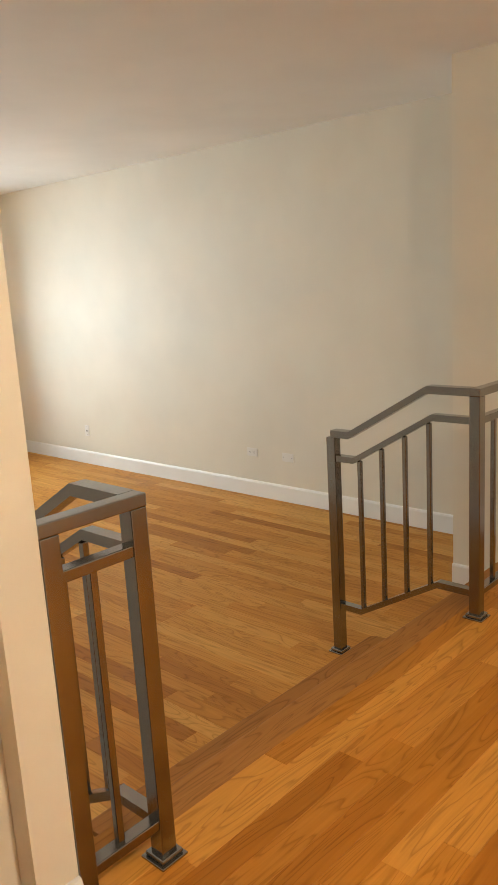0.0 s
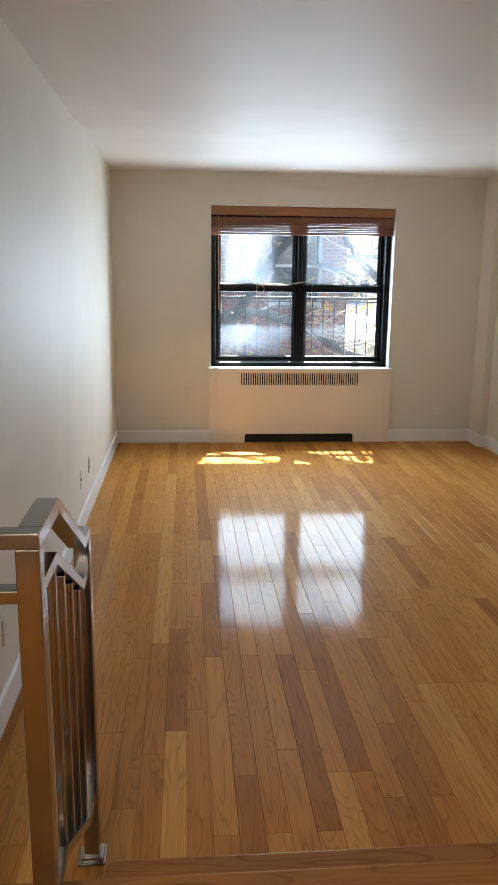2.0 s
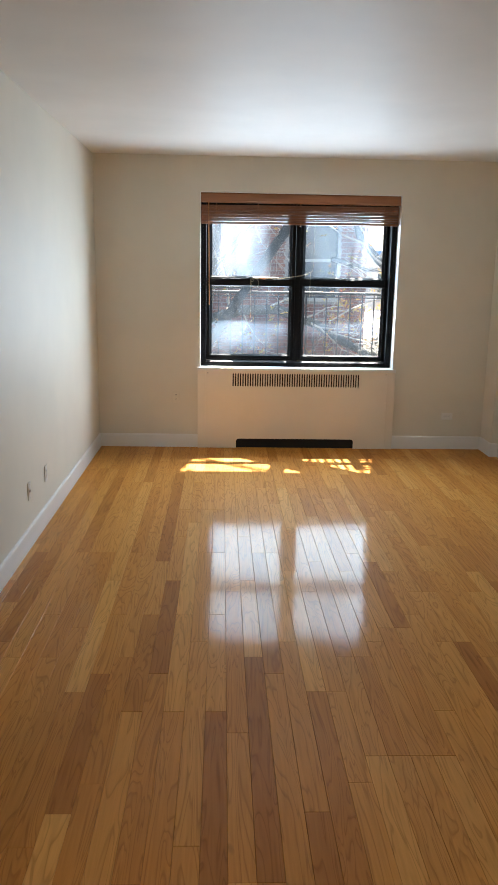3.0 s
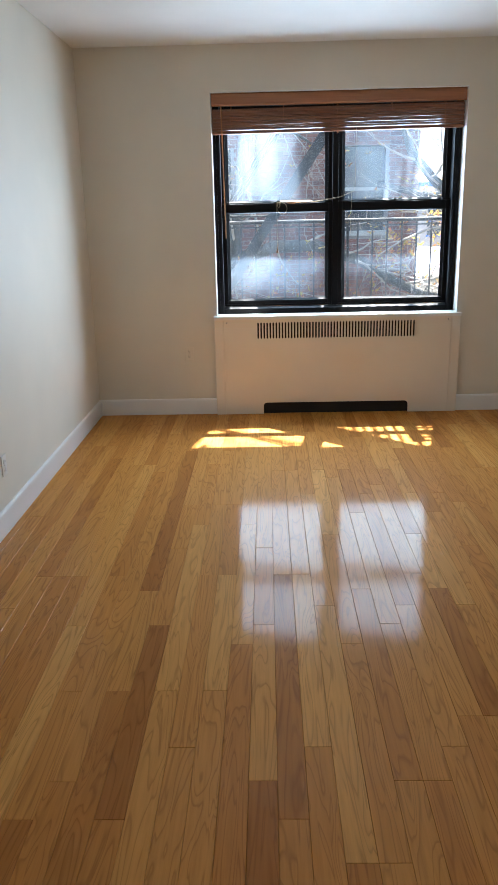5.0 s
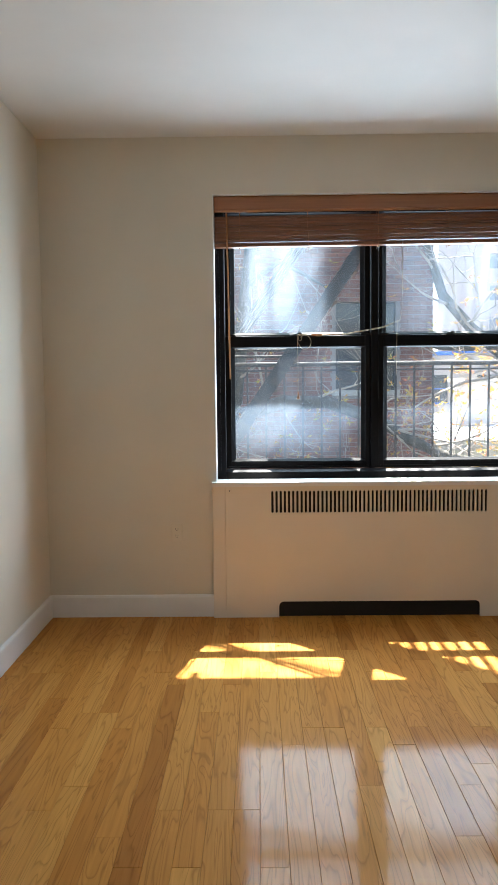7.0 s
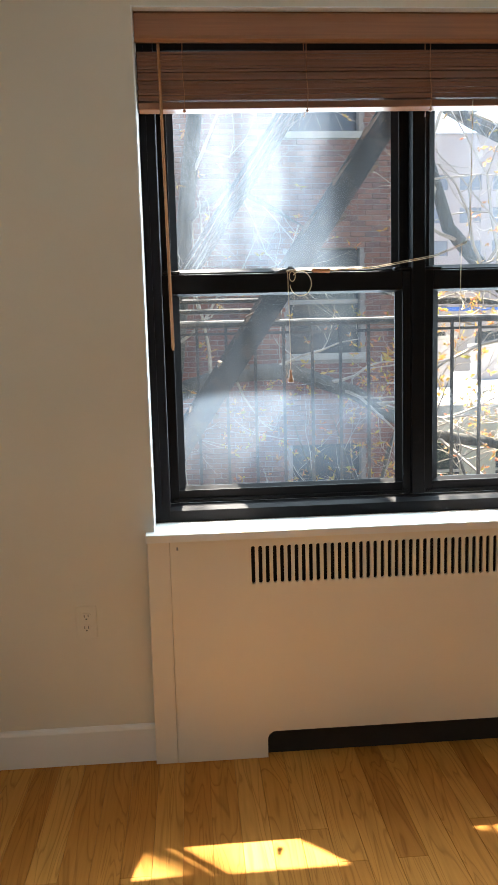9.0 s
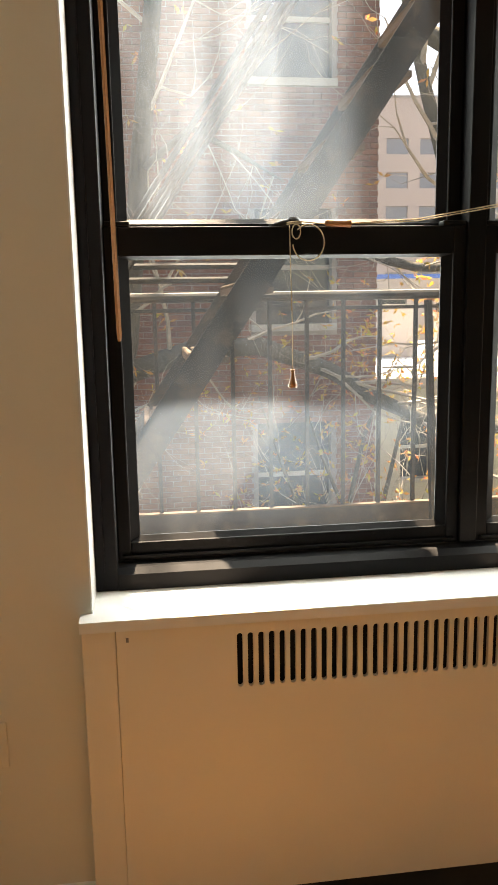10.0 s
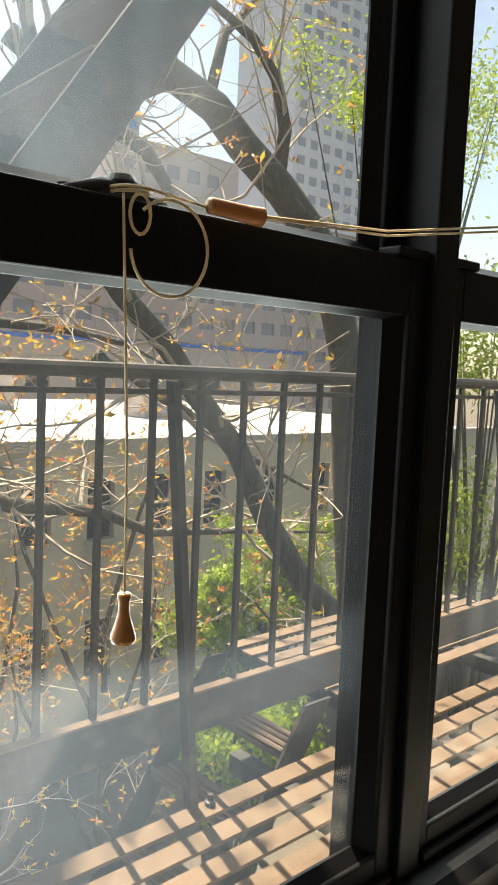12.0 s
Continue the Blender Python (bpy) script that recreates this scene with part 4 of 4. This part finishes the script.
# added upright stems stand in for shade stripes; unseen high limbs dapple the sun
tree("tree", ((0.6, 4.9, -6.5), (0.4, 4.6, -2.0), (0.5, 4.4, 0.4), (0.2, 4.5, 1.4), (0.3, 4.6, 2.8), (0.4, 4.7, 4.6), (0.9, 4.6, 7.4)), 0.15, 8,
     "added slim upright yard tree with pale sunlit twigs", (LEAF_RED, 0.05, 0.05), 4,
     ((((0.45, 4.5, -0.6), (1.0, 4.3, 1.2), (1.15, 4.4, 2.6), (1.35, 4.5, 4.2), (1.7, 4.5, 6.6), (2.2, 4.3, 9.6)), 0.09),
      (((0.9, 4.6, 7.2), (1.6, 4.4, 8.6), (2.6, 4.2, 9.4), (3.4, 4.0, 9.8)), 0.06),
      (((1.15, 4.4, 2.5), (1.5, 3.9, 2.7), (1.8, 3.7, 2.5), (2.1, 3.6, 2.3)), 0.03)))

for p, sd in (((4.0, 7.2), 31), ((5.3, 6.4), 37), ((3.4, 6.6), 41)):
    x, y = p
    tree("tree", ((x, y, -6.5), (x + 0.1, y, -4.6), (x - 0.1, y - 0.1, -3.4), (x, y, -2.2)), 0.07, sd,
         "twiggy young yard tree with orange leaf buds", (LEAF_RED, 0.21, 0.07), 4,
         tuple((((x, y, -4.4 + 0.5 * k), (x + 0.5 * math.cos(2.1 * k), y + 0.4 * math.sin(2.1 * k), -3.6 + 0.5 * k), (x + 0.9 * math.cos(2.1 * k + 0.4), y + 0.7 * math.sin(2.1 * k + 0.4), -2.6 + 0.55 * k), (x + 1.1 * math.cos(2.1 * k + 0.7), y + 0.8 * math.sin(2.1 * k + 0.7), -1.5 + 0.5 * k)), 0.035) for k in range(6)))


def shrub(name, place, size, lift, seed, label, category):
    """Thin stems from the ground into clumps of small leaves."""
    rnd = random.Random(seed)
    s = holder(name, place, label, category, "green bushes in the yard" if name == "shrub" else "")
    crown, stems = bmesh.new(), bmesh.new()
    o = Vector(place)
    for _ in range(18):
        c = Vector((rnd.gauss(0, 0.5), rnd.gauss(0, 0.45), lift / size + rnd.uniform(-0.75, 0.75))) * size
        r = rnd.uniform(0.22, 0.5) * size
        tube(stems, (o, o + Vector((c.x * 0.3, c.y * 0.3, c.z * 0.6)), o + c), (0.05, 0.03, 0.008), 5)
        for _ in range(420):
            p = o + c + Vector((rnd.gauss(0, 1), rnd.gauss(0, 1), rnd.gauss(0, 0.8))) * r * 0.5
            d = Vector((rnd.gauss(0, 1), rnd.gauss(0, 1), rnd.gauss(0, 1))).normalized()
            e = d.cross(Vector((rnd.gauss(0, 1), rnd.gauss(0, 1), rnd.gauss(0, 1)))).normalized()
            k = rnd.uniform(0.03, 0.065)
            crown.faces.new([crown.verts.new(q) for q in (p, p + d * k + e * k * 0.45, p + d * k * 2, p + d * k - e * k * 0.45)])
    part("stems", stems, BARK, s)
    part("crown", crown, LEAF_GREEN, s)
    return under(s)


for k, (x, y, lift, z) in enumerate(((7.6, 7.1, 3.0, 0.85), (8.6, 7.6, 2.9, 0.8), (8.3, 8.2, 4.6, 0.75), (9.5, 8.4, 5.0, 0.9))):
    shrub("shrub", (x, y, -6.5), z, lift, 20 + k, "bright green bush in spring leaf", "shrub")
for k, (x, y, lift, z) in enumerate(((12.6, 7.4, 5.5, 1.9), (13.2, 7.0, 9.2, 2.0), (12.4, 8.4, 12.4, 1.7))):
    shrub("tree", (x, y, -6.5), z, lift, 40 + k, "tall slender tree in bright green spring leaf", "tree")

# ---- neighbouring buildings ----


def building(name, x0, y0, z0, x1, y1, z1, material, label, rows=(), cols=(), w=1.0, h=1.5, trim=None, roof=None, glass=None):
    """A block with a parapet and recessed windows on the face towards us; rows: sill heights, cols: window centres."""
    b = holder(name, ((x0 + x1) / 2, (y0 + y1) / 2, z0), label, "building")
    cuts_x = sorted([x0, x1] + [c - w / 2 for c in cols] + [c + w / 2 for c in cols])
    cuts_z = sorted([z0, z1] + list(rows) + [r + h for r in rows])
    holes = {(round(c - w / 2, 3), round(r, 3)) for c in cols for r in rows}
    bm = bmesh.new()
    for xa, xb in zip(cuts_x, cuts_x[1:]):
        for za, zb in zip(cuts_z, cuts_z[1:]):
            if (round(xa, 3), round(za, 3)) in holes:
                for q in (((xa, y0, za), (xb, y0, za), (xb, y0 + 0.18, za), (xa, y0 + 0.18, za)), ((xa, y0, zb), (xa, y0 + 0.18, zb), (xb, y0 + 0.18, zb), (xb, y0, zb)),
                          ((xa, y0, za), (xa, y0 + 0.18, za), (xa, y0 + 0.18, zb), (xa, y0, zb)), ((xb, y0, za), (xb, y0, zb), (xb, y0 + 0.18, zb), (xb, y0 + 0.18, za))):
                    bm.faces.new([bm.verts.new(p) for p in q])
            else:
                bm.faces.new([bm.verts.new(p) for p in ((xa, y0, za), (xb, y0, za), (xb, y0, zb), (xa, y0, zb))])
    for q in (((x0, y1, z0), (x0, y0, z0), (x0, y0, z1), (x0, y1, z1)), ((x1, y0, z0), (x1, y1, z0), (x1, y1, z1), (x1, y0, z1)), ((x1, y1, z0), (x0, y1, z0), (x0, y1, z1), (x1, y1, z1))):
        bm.faces.new([bm.verts.new(p) for p in q])
    part("wall", bm, MORTAR if material is BRICK else material, b)
    slab("roof", x0, y0 + 0.02, z1 - 0.05, x1, y1, z1 - 0.01, roof or material, b)
    slab("parapet", x0 - 0.05, y0 - 0.06, z1 - 0.12, x1 + 0.05, y0 + 0.24, z1 + 0.10, trim or material, b)
    for c in cols:
        for r in rows:
            wn_ = slab("window", c - w / 2, y0 + 0.17, r, c + w / 2, y0 + 0.20, r + h, glass or GLASS_FAR, b)
            if w < 1.6:
                slab("sash_bar", c - w / 2, y0 + 0.13, r + h / 2 - 0.03, c + w / 2, y0 + 0.17, r + h / 2 + 0.03, trim or material, wn_)
                slab("sill", c - w / 2 - 0.06, y0 - 0.05, r - 0.09, c + w / 2 + 0.06, y0 + 0.04, r, trim or material, wn_)
    return under(b)


brick_house = building("brick_building", -9.0, 8.3, -6.5, 4.15, 18.0, 13.5, BRICK, "tall red brick apartment house across the yard",
         (-4.1, -1.5, 1.25, 4.25, 7.25), (-5.6, -2.6, 0.3, 3.05), 1.0, 1.45, STONE)
building("low_building", 5.3, 13.0, -6.5, 24.0, 30.0, -0.06, STUCCO, "low cream stucco building with a white roof",
         (-4.9, -2.0), (6.4, 7.75, 9.15, 10.6, 12.1, 13.8, 15.6), 0.62, 1.25, STONE, ROOF)
for x, y, s in ((8.4, 21.0, 1.3), (11.6, 24.0, 1.0), (15.0, 20.0, 1.2)):
    c = holder("chimney", (x, y, -0.07), "grey roof chimney on the white roof", "chimney", "roof chimneys")
    slab("stack", x - s / 2, y - s / 2, -0.07, x + s / 2, y + s / 2, 0.05 + s, CONC, c, bevel=0.02)
    slab("cap", x - s / 2 - 0.08, y - s / 2 - 0.08, 0.05 + s, x + s / 2 + 0.08, y + s / 2 + 0.08, 0.17 + s, STONE, c)
    under(c)
building("canopy_building", 9.0, 38.0, -6.5, 40.0, 50.0, 2.9, CONC, "low rear building with a blue canopy along its roof",
         (-3.0, 0.2), tuple(11.0 + 3.0 * k for k in range(9)), 1.4, 1.5, TARP)
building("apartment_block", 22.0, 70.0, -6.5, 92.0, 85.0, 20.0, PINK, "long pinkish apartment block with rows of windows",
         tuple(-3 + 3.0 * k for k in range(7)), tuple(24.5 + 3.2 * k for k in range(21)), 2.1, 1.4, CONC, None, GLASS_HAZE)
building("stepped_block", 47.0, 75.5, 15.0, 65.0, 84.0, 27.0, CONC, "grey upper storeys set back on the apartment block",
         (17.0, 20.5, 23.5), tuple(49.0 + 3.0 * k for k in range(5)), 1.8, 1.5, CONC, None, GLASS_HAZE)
building("glass_tower", 55.0, 100.0, -6.5, 66.0, 115.0, 41.0, BLUE, "blue glass office tower",
         tuple(4 * k for k in range(10)), tuple(56.4 + 2.05 * k for k in range(5)), 1.6, 3.0, BLUE, None, GLASS_BLUE)
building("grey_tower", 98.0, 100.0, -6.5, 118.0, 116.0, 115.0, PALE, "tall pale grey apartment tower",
         tuple(3.2 * k for k in range(34)), tuple(100.0 + 3.2 * k for k in range(6)), 2.0, 1.6, PALE, None, GLASS_HAZE_TOWER)
tagged(slab("ground", -600, 0.30, -6.8, 600, 1200, -6.5, SOIL), "dark bare yard ground", "ground", kind="structure")

# ---- floor boards ----
random.seed(11)


def strip(length, width):
    """One oak strip along local y, with eased upper edges; its top lies at z 0."""
    g, c, t = 0.0004, 0.0010, 0.014
    bm = bmesh.new()
    rings = []
    for z, i in ((-t, g), (-c, g), (0.0, g + c)):
        rings.append([bm.verts.new((x, y, z)) for x, y in ((i, i), (width - i, i), (width - i, length - i), (i, length - i))])
    for a, b in zip(rings, rings[1:]):
        for k in range(4):
            bm.faces.new((a[k], a[(k + 1) % 4], b[(k + 1) % 4], b[k]))
    bm.faces.new(rings[-1])
    return bm


def boards(floor_ob, count, width, units, unit, place, turn, material, limit, seed):
    """Rows of strips of mixed lengths; place(row, along) gives the corner of a strip."""
    rnd = random.Random(seed)
    kinds = {}
    rest = bmesh.new()
    made = 0
    for row in range(count):
        at = -rnd.randint(0, 5)
        while at < units:
            n = rnd.choice((4, 5, 6, 7, 8, 9, 10))
            a, b = max(0, at), min(units, at + n)
            if units - b < 3:
                b = units
            at = b if b > 0 else at + n
            if b - a < 1:
                continue
            k = b - a
            if k not in kinds:
                kinds[k] = mesh_of("floor_board", strip(k * unit, width), material)
            m = pose(*place(row, a * unit), rnd.uniform(-0.02, 0.02), rnd.uniform(-0.22, 0.22), turn)
            if made < limit:
                ob = new("floor_board", kinds[k])
                ob.matrix_world = m
                ob.parent = floor_ob
                made += 1
            else:
                tmp = kinds[k].copy()
                tmp.transform(m if turn == 0 else pose(0, 0, 0, 0, 0, -turn) @ m)
                rest.from_mesh(tmp)
                bpy.data.meshes.remove(tmp)
    if len(rest.verts):
        ob = part("floor_boards", rest, material, floor_ob)
        ob.rotation_euler = (0, 0, radians(turn))
        tagged(ob, kind="stuff")
    else:
        rest.free()


floor_low = tagged(slab("floor", -0.2, LEDGE, -0.3, XR + 0.2, 0.0, -0.0135, OAK_EDGE), "glossy honey oak strip floor", "floor", kind="structure")
boards(floor_low, 47, 0.0855, 44, 0.15, lambda r, a: (r * 0.0855 - 0.03, LEDGE - 0.02 + a, 0.0), 0, OAK, 300, 5)
floor_up = tagged(slab("floor_landing", -2.7, -9.4, LAND - 0.0185, 3.17, -6.685, LAND - 0.0135, OAK_EDGE), "glossy orange oak floor of the landing", "floor", kind="structure")
boards(floor_up, 34, 0.0855, 40, 0.15, lambda r, a: (3.17 - a, -6.685 - (r + 1) * 0.0855, LAND), 90, OAK_UP, 300, 9)

# ---- bricks of the house across the yard ----


def brick_block(w, hgt, d):
    """One brick with its front face eased; front towards -y."""
    bm = bmesh.new()
    back = [bm.verts.new(q) for q in ((0, d, 0), (w, d, 0), (w, d, hgt), (0, d, hgt))]
    mid = [bm.verts.new(q) for q in ((0, 0.003, 0), (w, 0.003, 0), (w, 0.003, hgt), (0, 0.003, hgt))]
    front = [bm.verts.new(q) for q in ((0.003, 0, 0.003), (w - 0.003, 0, 0.003), (w - 0.003, 0, hgt - 0.003), (0.003, 0, hgt - 0.003))]
    for a, c in ((back, mid), (mid, front)):
        for k in range(4):
            bm.faces.new((a[k], a[(k + 1) % 4], c[(k + 1) % 4], c[k]))
    bm.faces.new(front)
    return bm


def lay_bricks(wall, x0, x1, z0, z1, y, holes, near_x, near_z):
    """Running bond; those on the corner pier are pieces of their own, the rest are joined."""
    rnd = random.Random(77)
    kinds, rest, made, row, z = {}, bmesh.new(), 0, 0, z0
    while z < z1:
        x = x1 - (0.105 if row % 2 else 0.21)
        while x > x0:
            w = 0.20 if x + 0.21 <= x1 + 1e-6 else x1 - x
            spans = [(x, x + w)]
            for hx0, hx1, hz0, hz1 in holes:
                if z + 0.062 > hz0 and z < hz1:
                    spans = [q for a, c in spans for q in ((a, min(c, hx0)), (max(a, hx1), c)) if q[1] - q[0] > 0.03]
            for a, c in spans:
                k = round(c - a, 2)
                if k not in kinds:
                    kinds[k] = mesh_of("brick", brick_block(k, 0.062, 0.02), BRICK_PIECE)
                m = pose(a, y - 0.011 - rnd.uniform(0, 0.003), z, 0, 0, 0)
                if made < 300 and a > near_x and near_z[0] < z < near_z[1]:
                    ob = new("brick", kinds[k])
                    ob.matrix_world = m
                    ob.parent = wall
                    made += 1
                else:
                    tmp = kinds[k].copy()
                    tmp.transform(m)
                    rest.from_mesh(tmp)
                    bpy.data.meshes.remove(tmp)
            x -= 0.21
        z += 0.0725
        row += 1
    ob = part("bricks", rest, BRICK_PIECE, wall)
    tagged(ob, kind="stuff")


brick_wall = next(c for c in brick_house.children if c.name.startswith("wall"))
lay_bricks(brick_wall, -1.6, 4.15, -6.5, 8.0, 8.3, [(c - 0.56, c + 0.56, r - 0.09, r + 1.45) for c in (0.3, 3.05) for r in (-4.1, -1.5, 1.25, 4.25, 7.25)], 3.60, (-3.0, 1.6))
